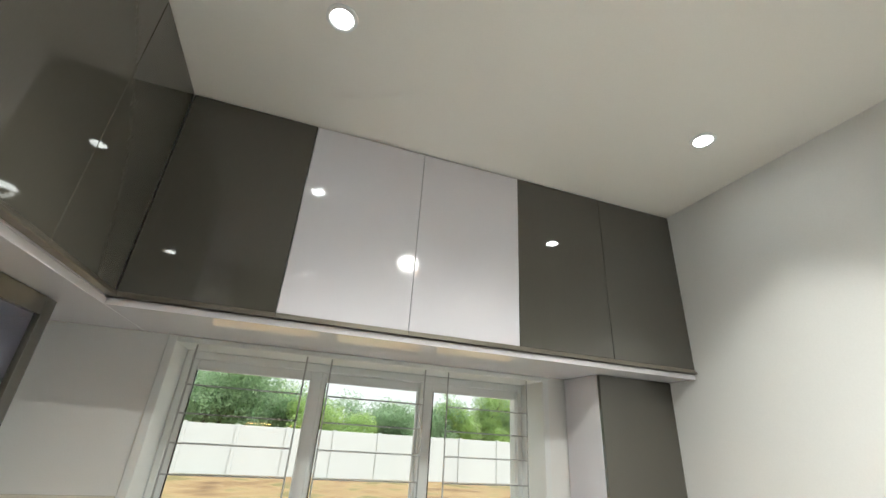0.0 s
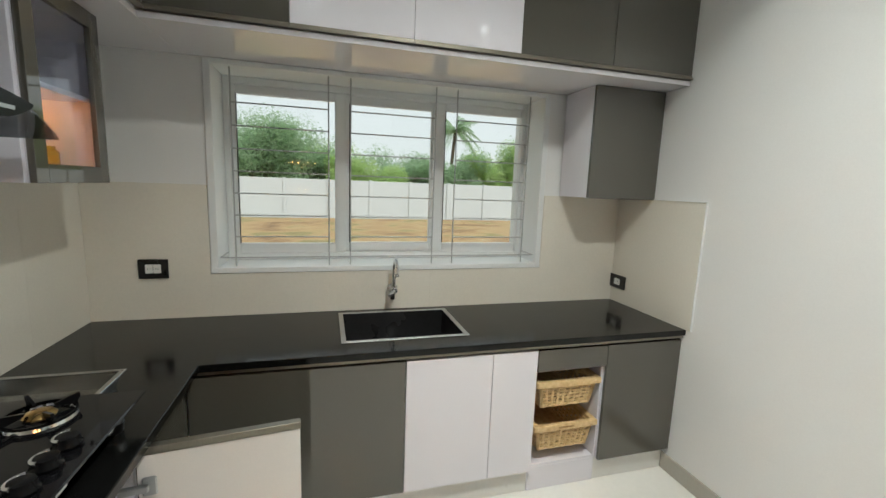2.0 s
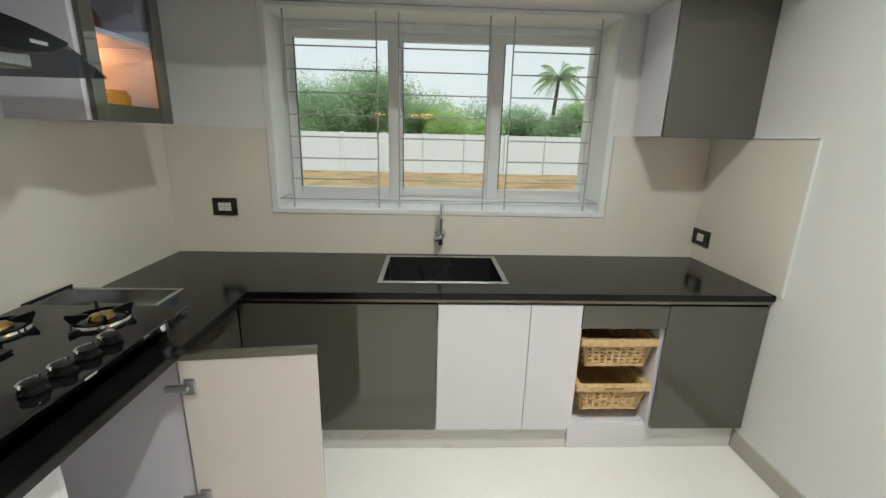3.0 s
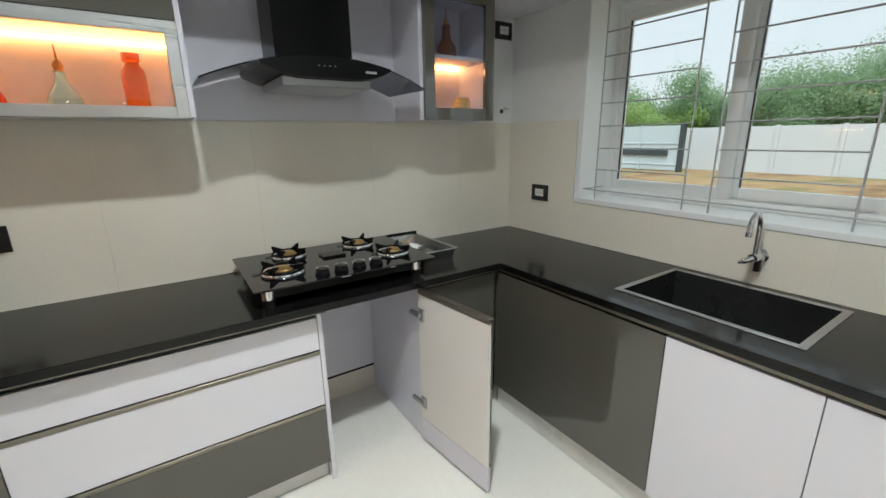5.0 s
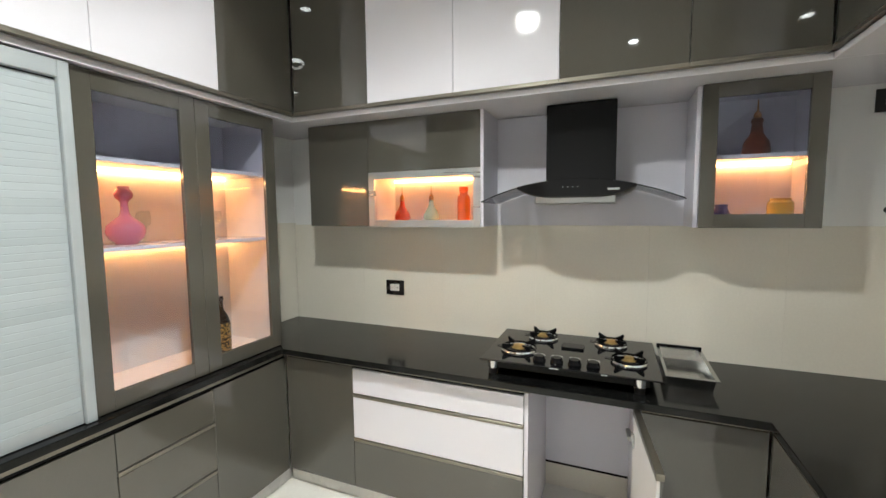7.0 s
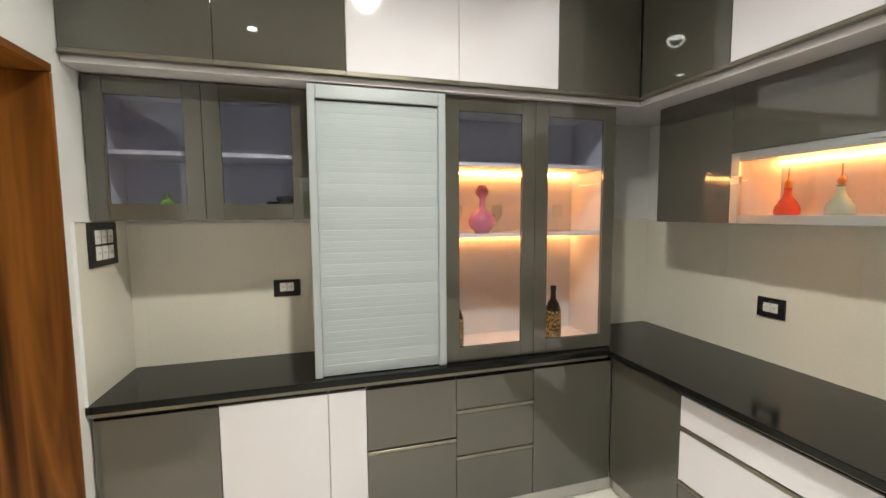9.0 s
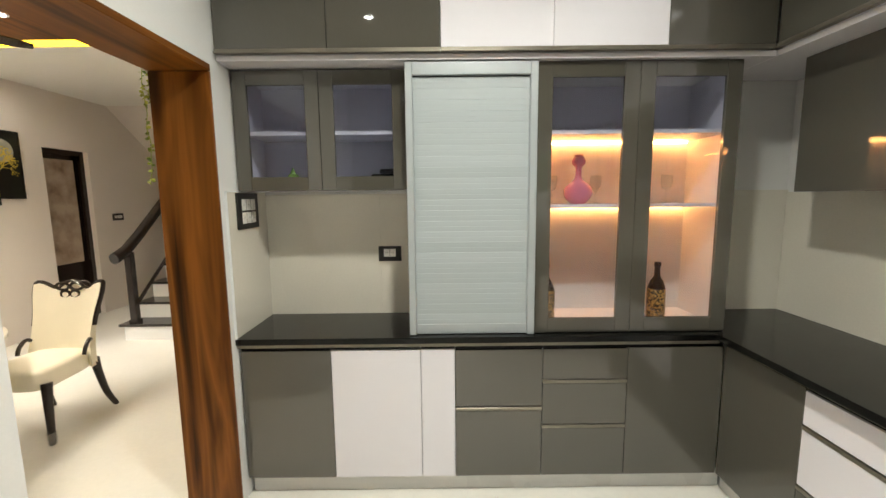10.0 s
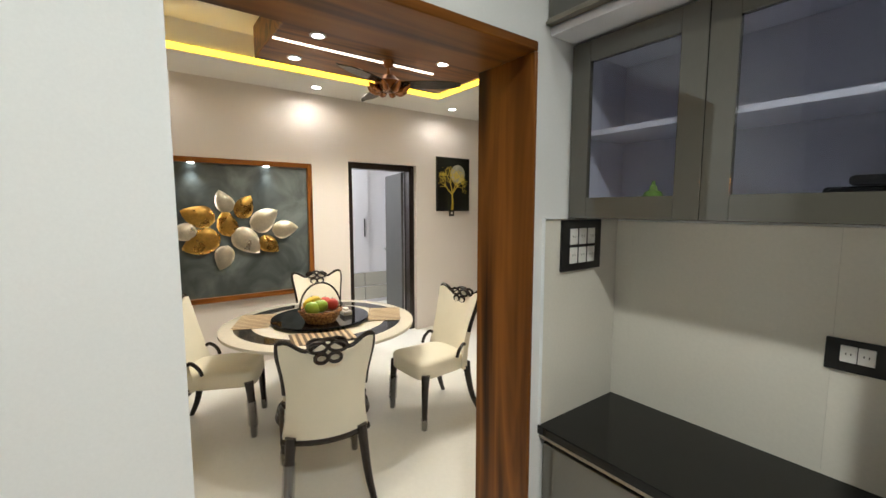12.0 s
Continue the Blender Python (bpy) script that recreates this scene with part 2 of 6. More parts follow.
def add_tube(bm, path, radius, seg=10, flat=None):
    """A round (or flattened) bar along a path; radius may be a list."""
    pts = [Vector(p) for p in path]
    n = len(pts)
    rad = radius if isinstance(radius, (list, tuple)) else [radius] * n
    rings = []
    up = None
    for i, p in enumerate(pts):
        d = (pts[min(i + 1, n - 1)] - pts[max(i - 1, 0)]).normalized()
        if up is None:
            up = d.orthogonal().normalized() if abs(d.z) > 0.9 else Vector((0, 0, 1))
        side = d.cross(up).normalized()
        up = side.cross(d).normalized()
        w = flat if flat else 1.0
        rings.append([bm.verts.new(p + rad[i] * (math.cos(2 * math.pi * k / seg) * side * w + math.sin(2 * math.pi * k / seg) * up)) for k in range(seg)])
    for a, b in zip(rings, rings[1:]):
        for k in range(seg):
            bm.faces.new((a[k], a[(k + 1) % seg], b[(k + 1) % seg], b[k]))
    bm.faces.new(rings[0][::-1])
    bm.faces.new(rings[-1])
    return bm


def tube(name, path, radius, material, parent=None, seg=10, label="", flat=None):
    return smooth(part(name, add_tube(bmesh.new(), path, radius, seg, flat), material, parent, label), 50)


def spline(points, steps=6):
    """Catmull-Rom through points."""
    p = [Vector(q) for q in points]
    p = [2 * p[0] - p[1], *p, 2 * p[-1] - p[-2]]
    out = []
    for a, b, c, d in zip(p, p[1:], p[2:], p[3:]):
        for s in range(steps):
            t = s / steps
            out.append(0.5 * (2 * b + (c - a) * t + (2 * a - 5 * b + 4 * c - d) * t * t + (3 * b - a - 3 * c + d) * t ** 3))
    out.append(p[-2])
    return out


# ---- the kitchen's plan ----
XW, YW, ZC = 3.075, 3.450, 3.148          # right wall, window wall, ceiling
OP0, OP1, OPZ = 0.498, 1.508, 2.172      # opening to the dining room, in the right wall
WT = 0.268                             # that wall's thickness
WX0, WX1, WZ0, WZ1 = 0.575, 2.487, 1.125, 2.20   # window opening
DX, DY0, DY1, DZ = 6.75, -6.2, 3.4, 2.875         # dining room


def structure(ob, label, category):
    return tagged(ob, label, category, kind="structure")


def run(wall, u0, u1, d0, d1, z0, z1):
    """A box along a wall: u runs along it, d is the distance from it."""
    if wall == "window":
        return (u0, u1, YW - d1, YW - d0, z0, z1)
    if wall == "hob":
        return (d0, d1, u0, u1, z0, z1)
    return (u0, u1, d0, d1, z0, z1)


wall_hob = boxes("wall_west", [(-0.2, 0, -0.2, YW + 0.36, 0, ZC)], PAINT)
structure(wall_hob, "white painted kitchen wall behind the hob", "wall")
wall_cab = boxes("wall_south", [(0, XW + WT, -0.2, 0, 0, ZC)], PAINT)
structure(wall_cab, "white painted kitchen wall behind the shutter cabinet", "wall")
wall_win = boxes("wall_north", [(0, WX0, YW, YW + 0.36, 0, ZC), (WX1, XW + WT, YW, YW + 0.36, 0, ZC), (WX0, WX1, YW, YW + 0.36, 0, WZ0), (WX0, WX1, YW, YW + 0.36, WZ1, ZC)], PAINT)
structure(wall_win, "white painted kitchen wall with a wide window", "wall")
wall_open = boxes("wall_east", [(XW, XW + WT, 0, OP0, 0, ZC), (XW, XW + WT, OP1, YW, 0, ZC), (XW, XW + WT, OP0, OP1, OPZ, ZC)], PAINT)
structure(wall_open, "white painted wall with the opening to the dining room", "wall")
ceiling = boxes("ceiling", [(-0.2, XW + WT, -0.2, YW + 0.36, ZC, ZC + 0.15)], CEIL)
structure(ceiling, "plain white painted kitchen ceiling", "ceiling")

# walnut lining of the opening
lining = thing("door_frame", (XW + 0.15, 0.98, 0), "walnut-veneered lining of the opening to the dining room", "door frame", kind="structure")
box("jamb", (XW - 0.003, XW + WT + 0.006, OP0, OP0 + 0.014, 0, OPZ - 0.031), WOOD, lining, 0.003)
box("lintel", (XW - 0.003, XW + WT + 0.006, OP0, OP1, OPZ - 0.03, OPZ), WOODH, lining, 0.003)

# skirting
sk = thing("baseboard", (XW, 2.0, 0), "grey polished tile skirting along the white wall", "skirting", kind="structure")
box("skirting_tile", (XW - 0.012, XW, OP1 + 0.01, 2.15, 0, 0.10), SKIRT, sk, 0.002)
box("skirting_tile", (XW - 0.012, XW, 2.152, 2.86, 0, 0.10), SKIRT, sk, 0.002)

# ---- window ----
win = thing("window_1", (1.53, YW + 0.1, WZ0), "white plastic sliding window with three panes and security bars", "window", kind="structure")
bm = bmesh.new()
for b in ((WX0 - 0.012, WX0 + 0.025, YW - 0.01, YW + 0.34, WZ0, WZ1), (WX1 - 0.025, WX1 + 0.012, YW - 0.01, YW + 0.34, WZ0, WZ1),
          (WX0 + 0.025, WX1 - 0.025, YW - 0.01, YW + 0.34, WZ1 - 0.025, WZ1), ):
    add_box(bm, b, 0.003)
part("reveal_lining", bm, UPVC, win)
box("window_sill", (WX0 - 0.012, WX1 + 0.012, YW - 0.014, YW + 0.34, WZ0 - 0.018, WZ0 + 0.012), UPVC, win, 0.003)
YF = YW + 0.235   # the frame's inner face
bm = bmesh.new()
for b in ((0.600, 0.630, YF, YF + 0.10, 1.137, 2.175), (2.432, 2.462, YF, YF + 0.10, 1.137, 2.175), (0.630, 2.432, YF, YF + 0.10, 1.137, 1.175), (0.630, 2.432, YF, YF + 0.10, 2.135, 2.175)):
    add_box(bm, b, 0.004)
part("window_frame", bm, UPVC, win)
for n, (a, b, c, d, y) in enumerate(((0.600, 1.268, 0.662, 1.206, YF + 0.02), (1.222, 1.860, 1.293, 1.816, YF + 0.058), (1.828, 2.462, 1.898, 2.428, YF + 0.02))):
    bm = bmesh.new()
    for q in ((a, c, y, y + 0.035, 1.172, 2.138), (d, b, y, y + 0.035, 1.172, 2.138), (c, d, y, y + 0.035, 1.172, 1.232), (c, d, y, y + 0.035, 2.088, 2.138)):
        add_box(bm, q, 0.004)
    sash = part("sash", bm, UPVC, win)
    p = box("pane", (c - 0.004, d + 0.004, y + 0.014, y + 0.019, 1.228, 2.092), GLASS, sash, 0)
    p.visible_shadow = False
    box("seal", (c, c + 0.004, y - 0.001, y + 0.012, 1.232, 2.088), PLASTIC, sash, 0)
grille = thing("window_grille", (1.53, YW + 0.04, 1.137), "white steel security bars fixed inside the window", "grille")
tube("bar", spline([(0.605, YW + 0.20, 1.187), (0.607, YW + 0.06, 1.187), (0.64, YW + 0.02, 1.187), (1.53, YW + 0.02, 1.187), (2.42, YW + 0.02, 1.187), (2.455, YW + 0.06, 1.187), (2.457, YW + 0.20, 1.187)], 4), 0.0042, BAR, grille, 6)
for x0, x1 in ((0.680, 1.168), (1.287, 1.775), (1.905, 2.378)):
    for i in range(1, 8):
        z = 1.185 + i * 0.1165
        tube("bar", [(x0, YW + 0.022, z), (x1, YW + 0.022, z)], 0.0040, BAR, grille, 6)
for x in (0.680, 1.168, 1.287, 1.775, 1.905, 2.378):
    tube("bar", [(x, YW + 0.027, 1.137), (x, YW + 0.027, 2.175)], 0.0042, BAR, grille, 6)

# ---- loft cabinets under the ceiling ----
ZL = 2.225


def loft_unit(wall, u0, u1, depth, mat, colour):
    at = {"window": ((u0 + u1) / 2, YW - depth / 2, ZL), "hob": (depth / 2, (u0 + u1) / 2, ZL), "shutter": ((u0 + u1) / 2, depth / 2, ZL)}[wall]
    t = thing("loft_cabinet", at, f"{colour} gloss laminate loft cabinet under the ceiling, closed", "cabinet", "loft cabinets")
    box("body", run(wall, u0 + 0.001, u1 - 0.001, 0.002, depth - 0.022, ZL + 0.002, ZC - 0.003), LAV, t, 0.001)
    door = box("door", run(wall, u0 + 0.0012, u1 - 0.0012, depth - 0.02, depth, ZL + 0.024, ZC - 0.006), mat, t, 0.0015)
    box("handle_profile", run(wall, u0 + 0.0005, u1 - 0.0005, depth - 0.018, depth + 0.012, ZL + 0.003, ZL + 0.013), BRONZE, door, 0.0015, label="champagne aluminium pull profile")
    box("handle_lip", run(wall, u0 + 0.0005, u1 - 0.0005, depth - 0.014, depth + 0.004, ZL + 0.013, ZL + 0.0235), BRONZE, door, 0.001)
    return t


for a, b, m, c in ((0.49, 1.012, GREY, "dark grey"), (1.012, 1.534, WHITE, "white"), (1.534, 2.055, WHITE, "white"), (2.055, 2.568, GREY, "dark grey"), (2.568, 3.071, GREY, "dark grey")):
    loft_unit("window", a, b, 0.492, m, c)
for a, b, m, c in ((0.467, 0.975, GREY, "dark grey"), (0.975, 1.477, WHITE, "white"), (1.477, 1.990, WHITE, "white"), (1.990, 2.503, GREY, "dark grey"), (2.503, 2.953, GREY, "dark grey")):
    loft_unit("hob", a, b, 0.49, m, c)
for a, b, m, c in ((2.555, 3.071, GREY, "dark grey"), (2.033, 2.555, GREY, "dark grey"), (1.514, 2.033, WHITE, "white"), (0.985, 1.514, WHITE, "white"), (0.49, 0.985, GREY, "dark grey")):
    loft_unit("shutter", a, b, 0.458, m, c)
SOFFIT = varied("white_gloss_soffit", (0.72, 0.705, 0.74), 0.02, amount=0.015, fine=300, coarse=3, rough_var=0.02, spec=1.0)
for nm, b in (("loft_soffit", (0.47, XW - 0.002, YW - 0.485, YW - 0.002, ZL - 0.024, ZL)), ("loft_soffit", (0.002, 0.468, 0.002, YW - 0.002, ZL - 0.024, ZL)), ("loft_soffit", (0.47, XW - 0.002, 0.002, 0.440, ZL - 0.024, ZL))):
    tagged(box(nm, b, SOFFIT, None, 0.001), "glossy white board under the loft cabinets", "soffit board")

# ---- base cabinets ----
ZT = 0.87


def handle_strip(wall, u0, u1, d, z, parent):
    # black strip over the pale body paints the shade between fronts
    box("gap_shade_strip", run(wall, u0 + 0.001, u1 - 0.001, d - 0.0215, d - 0.017, z - 0.001, z + 0.024), BLACK, parent, 0)
    return box("handle_profile", run(wall, u0 + 0.001, u1 - 0.001, d - 0.016, d + 0.003, z, z + 0.0165), BRONZE, parent, 0.0015, label="champagne aluminium pull profile")


def base_unit(wall, u0, u1, d, z0, z1, mat, colour, fronts=None, low=None):
    """A closed unit; fronts: rows of (z0, z1, material)."""
    um = (u0 + u1) / 2
    at = {"window": (um, YW - d / 2, z0), "hob": (d / 2, um, z0), "shutter": (um, d / 2, z0)}[wall]
    t = thing("base_cabinet", at, f"{colour} gloss base cabinet under the black worktop, closed", "cabinet", "base cabinets")
    box("body", run(wall, u0 + 0.001, u1 - 0.001, 0.02, d - 0.022, z0, low or z1 + 0.005), LAV, t, 0.001)
    for a, b, m in fronts or ((z0, z1, mat),):
        f = box("drawer_front" if fronts else "door", run(wall, u0 + 0.0015, u1 - 0.0015, d - 0.02, d, a, b), m, t, 0.0015)
        if fronts and b < 0.79:
            handle_strip(wall, u0, u1, d, b + 0.001, f)
    # black strip stands in for the shade above the fronts
    box("gap_shade_strip", run(wall, u0 + 0.001, u1 - 0.001, d - 0.0215, d - 0.012, (fronts[-1][1] if fronts else z1) + 0.0005, 0.8195), BLACK, t, 0)
    return t


W0, W1 = 0.14, 0.809
base_unit("window", 0.606, 1.504, 0.640, W0, W1, GREY, "wide dark grey", low=0.62)
base_unit("window", 1.504, 1.935, 0.640, W0, W1, WHITE, "white", low=0.62)
base_unit("window", 1.935, 2.180, 0.640, W0, W1, WHITE, "narrow white")
base_unit("window", 2.592, 3.071, 0.640, W0, W1, GREY, "dark grey")
H0, H1 = 0.105, 0.805
base_unit("hob", 0.441, 0.91, 0.605, H0, H1, GREY, "dark grey")
base_unit("hob", 0.91, 1.866, 0.605, H0, H1, WHITE, "white and grey three-drawer", ((0.105, 0.375, GREY), (0.398, 0.632, WHITE), (0.655, 0.795, WHITE)))
base_unit("hob", 2.362, 2.806, 0.605, H0, H1, GREY, "dark grey corner")
C0, C1 = 0.105, 0.80
base_unit("shutter", 2.606, 3.066, 0.44, C0, C1, GREY, "dark grey")
base_unit("shutter", 2.150, 2.606, 0.44, C0, C1, WHITE, "white")
base_unit("shutter", 1.976, 2.150, 0.44, C0, C1, WHITE, "narrow white")
base_unit("shutter", 1.528, 1.976, 0.44, C0, C1, GREY, "dark grey two-drawer", ((0.105, 0.468, GREY), (0.493, 0.795, GREY)))
base_unit("shutter", 1.094, 1.528, 0.44, C0, C1, GREY, "dark grey three-drawer", ((0.105, 0.368, GREY), (0.39, 0.612, GREY), (0.634, 0.795, GREY)))
base_unit("shutter", 0.606, 1.094, 0.44, C0, C1, GREY, "dark grey corner")

# open bay under the hob, with its door swung out
bay = thing("open_cabinet", (0.3, 2.13, 0), "open base cabinet bay under the hob with its door swung out", "cabinet")
box("side_panel", (0.02, 0.60, 1.868, 1.886, 0.0, 0.825), WHITE, bay, 0.001)
box("side_panel", (0.02, 0.60, 2.342, 2.360, 0.0, 0.825), LAV, bay, 0.001)
box("back_panel", (0.02, 0.032, 1.886, 2.342, 0.16, 0.825), LAV, bay, 0.001)
# black strip stands in for the darkness of the gap below the back panel
box("back_gap_shade", (0.02, 0.028, 1.886, 2.342, 0.145, 0.16), BLACK, bay, 0)
box("wall_tile_strip", (0.004, 0.016, 1.87, 2.36, 0.0, 0.15), TILE, bay, 0)
hinge, turn = Vector((0.612, 2.343, 0)), math.atan2(2.394 - 2.343, 0.456)
door_m = Matrix.Translation(hinge) @ Matrix.Rotation(turn, 4, "Z")


def swung(name, b, mat, parent, bev=0.0015, label=""):
    bm = add_box(bmesh.new(), b, bev)
    bm.transform(door_m)
    return part(name, bm, mat, parent, label)


leaf = swung("door", (0, 0.455, -0.012, -0.001, 0.14, 0.797), INNER, bay, label="pale inner face of the open door")
swung("outer_face", (0, 0.455, -0.001, 0.008, 0.14, 0.797), GREY, leaf)
swung("kick_strip", (0.0, 0.455, -0.010, 0.006, 0.015, 0.137), LAV, leaf)
swung("handle_profile", (0, 0.457, -0.014, 0.012, 0.797, 0.822), BRONZE, leaf)
for z in (0.24, 0.70):
    swung("hinge_cup", (0.012, 0.050, -0.022, -0.012, z - 0.030, z + 0.030), STEEL, leaf, 0.004)
    swung("hinge_arm", (-0.045, 0.03, -0.034, -0.016, z - 0.011, z + 0.011), STEEL, leaf, 0.003)

# plinths
for b in ((0.60, 2.180, YW - 0.602, YW - 0.585, 0, 0.137), (2.592, XW - 0.014, YW - 0.602, YW - 0.585, 0, 0.137), (0.53, 0.555, 0.41, 1.866, 0, 0.102), (0.53, 0.555, 2.362, YW - 0.602, 0, 0.137), (0.556, XW - 0.014, 0.375, 0.395, 0, 0.102)):
    tagged(box("plinth", b, PLINTH, None, 0.002), "pale plinth board under the base cabinets", "plinth", "plinths")
tagged(box("plinth", (2.181, 2.591, YW - 0.606, YW - 0.585, 0, 0.139), WHITE, None, 0.002), "white plinth board under the basket unit", "plinth", "plinths")

# worktop with the sink's cut-out
SX0, SX1, SY0, SY1 = 1.222, 1.842, 2.930, 3.385
wt = thing("worktop", (0.6, 1.7, 0.83), "polished black granite worktop running round three walls", "worktop")
zt0 = 0.838
fy = YW - 0.658
xs = [0.002, 0.660, SX0, SX1, XW - 0.002]
ys = [0.002, 0.462, fy, SY0, SY1, YW - 0.002]


def slab_here(i, j):
    if not (0 <= i < 4 and 0 <= j < 5) or (i == 2 and j == 3):
        return False
    return j in (0, 2, 3, 4) or i == 0


bm = bmesh.new()
grid = {}


def corner(i, j, z):
    if (i, j, z) not in grid:
        grid[i, j, z] = bm.verts.new((xs[i], ys[j], z))
    return grid[i, j, z]


for i in range(4):
    for j in range(5):
        if slab_here(i, j):
            bm.faces.new([corner(a, b, ZT) for a, b in ((i, j), (i + 1, j), (i + 1, j + 1), (i, j + 1))])
            bm.faces.new([corner(a, b, zt0) for a, b in ((i, j + 1), (i + 1, j + 1), (i + 1, j), (i, j))])
            for (di, dj), (p, q) in (((0, -1), ((i, j), (i + 1, j))), ((1, 0), ((i + 1, j), (i + 1, j + 1))), ((0, 1), ((i + 1, j + 1), (i, j + 1))), ((-1, 0), ((i, j + 1), (i, j)))):
                if not slab_here(i + di, j + dj):
                    bm.faces.new((corner(*p, zt0), corner(*q, zt0), corner(*q, ZT), corner(*p, ZT)))
bmesh.ops.recalc_face_normals(bm, faces=bm.faces)
sharp = [e for e in bm.edges if len(e.link_faces) == 2 and e.calc_face_angle() > 0.5]
bmesh.ops.bevel(bm, geom=sharp, offset=0.003, segments=2, affect="EDGES", profile=0.5)
part("slab", bm, GRANITE, wt)
for nm, b in (("under_profile", (0.64, XW - 0.004, 0.428, 0.452, 0.820, 0.836)), ("under_profile", (0.600, 0.628, 0.452, 1.90, 0.820, 0.836)), ("under_profile", (0.600, 0.628, 2.362, YW - 0.646, 0.820, 0.836)), ("under_profile", (0.628, XW - 0.004, YW - 0.644, YW - 0.62, 0.820, 0.836))):
    box(nm, b, BRONZE, wt, 0.001, label="champagne aluminium profile under the edge")

# ---- kitchen lamps ----
KITCHEN_W, CENTRE_W = 14.0, 265.0


def downlight(x, y, z, power, cat="ceiling light", spread=86, group="kitchen downlights", color=(1.0, 0.985, 0.905), r=0.038, glow=LAMP):
    t = thing("ceiling_downlight", (x, y, z), "small round white recessed ceiling downlight, switched on", cat, group)
    lathe("rim", [(r, -0.001), (r + 0.016, -0.001), (r + 0.016, -0.006), (r + 0.006, -0.010), (r, -0.008)], (x, y, z), UPVC, t)
    lathe("lens", [(0.0, -0.0035), (r, -0.0035), (r, -0.006), (0.0, -0.0065)], (x, y, z), glow, t)
    d = bpy.data.lights.new("downlight_lamp", "SPOT")
    d.energy, d.spot_size, d.spot_blend, d.shadow_soft_size, d.color = power, radians(spread), 0.55, 0.05, color
    lamp = new("downlight_lamp", d)
    lamp.matrix_world = look((x, y, z - 0.02), (x, y, z - 1))
    return t


for x in (1.05, 2.66):
    for y in (0.80, 2.35):
        downlight(x, y, ZC, KITCHEN_W, glow=KLAMP)
downlight(1.82, 1.58, ZC, 0.5, r=0.062, glow=KLAMP)
panel = bpy.data.lights.new("centre_lamp", "SPOT")
panel.energy, panel.spot_size, panel.spot_blend, panel.shadow_soft_size, panel.color = CENTRE_W, radians(150), 1.0, 0.07, (1.0, 0.985, 0.905)
centre = new("centre_lamp", panel)
centre.matrix_world = look((1.82, 1.58, ZC - 0.02), (1.82, 1.58, 0))

# ---- floors ----


def tiled_floor(name, x0, x1, y0, y1, size, label):
    f = boxes(name, [(x0, x1, y0, y1, -0.12, -0.004)], JOINT)
    structure(f, label, "floor")
    shared = {}
    nx, ny = math.ceil((x1 - x0) / size), math.ceil((y1 - y0) / size)
    for i in range(nx):
        for j in range(ny):
            w, h = min(size, x1 - x0 - i * size), min(size, y1 - y0 - j * size)
            key = (round(w, 3), round(h, 3))
            if key not in shared:
                me = bpy.data.meshes.new("floor_tile")
                bm = add_box(bmesh.new(), (0.0001, w - 0.0001, 0.0001, h - 0.0001, -0.005, 0), 0)
                bm.to_mesh(me)
                bm.free()
                me.materials.append(FLOORT)
                shared[key] = me
            ob = new("floor_tile", shared[key])
            ob.location = (x0 + i * size, y0 + j * size, 0)
            ob.parent = f
    return f


# ---- upper cabinets ----


def shell(wall, u0, u1, d, z0, z1, mat, parent, th=0.018, side_mat=None):
    sm = side_mat or mat
    box("side_panel", run(wall, u0, u0 + th, 0.014, d, z0, z1), sm, parent, 0.001)
    box("side_panel", run(wall, u1 - th, u1, 0.014, d, z0, z1), sm, parent, 0.001)
    box("top_panel", run(wall, u0 + th, u1 - th, 0.014, d, z1 - th, z1), mat, parent, 0.001)
    box("bottom_panel", run(wall, u0 + th, u1 - th, 0.014, d, z0, z0 + th), mat, parent, 0.001)
    box("back_panel", run(wall, u0 + th, u1 - th, 0.014, 0.022, z0 + th, z1 - th), mat, parent, 0.001)


def framed_door(wall, u0, u1, d, z0, z1, fw, mat, parent, th=0.02):
    """A frame of four rails round a glass pane; d is the front face."""
    f = box("glass_door", run(wall, u0, u0 + fw, d - th, d, z0, z1), mat, parent, 0.0015)
    for b in (run(wall, u1 - fw, u1, d - th, d, z0, z1), run(wall, u0 + fw, u1 - fw, d - th, d, z0, z0 + fw), run(wall, u0 + fw, u1 - fw, d - th, d, z1 - fw, z1)):
        box("frame_rail", b, mat, f, 0.0015)
    p = box("pane", run(wall, u0 + fw - 0.003, u1 - fw + 0.003, d - 0.013, d - 0.009, z0 + fw - 0.003, z1 - fw + 0.003), SMOKE, f, 0)
    p.visible_shadow = False
    return f


Z0U, Z1U = 1.575, ZL - 0.026
# over the worktop, hob wall: solid cabinet and lit niche
DU = 0.316
uc = thing("wall_cabinet", (0.15, 0.99, Z0U), "dark grey gloss wall cabinet with a lit glass display niche", "cabinet")
shell("hob", 0.42, 0.860, DU - 0.02, Z0U, Z1U, GREY, uc)
box("door", run("hob", 0.421, 0.8590, DU - 0.02, DU, Z0U, Z1U), GREY, uc, 0.0015)
box("flap_door", run("hob", 0.8605, 1.562, DU - 0.02, DU, 1.897, Z1U), GREY, uc, 0.0015)
box("upper_body", run("hob", 0.861, 1.562, 0.014, DU - 0.021, 1.899, Z1U), LAV, uc, 0.001)
shell("hob", 0.861, 1.562, DU - 0.021, Z0U, 1.896, INNER, uc)
framed_door("hob", 0.8605, 1.562, DU + 0.001, Z0U - 0.004, 1.895, 0.040, ALU, uc)
box("light_strip", run("hob", 0.885, 1.54, 0.026, 0.044, 1.852, 1.864), WARMN, uc, 0.001, label="warm glowing light strip")

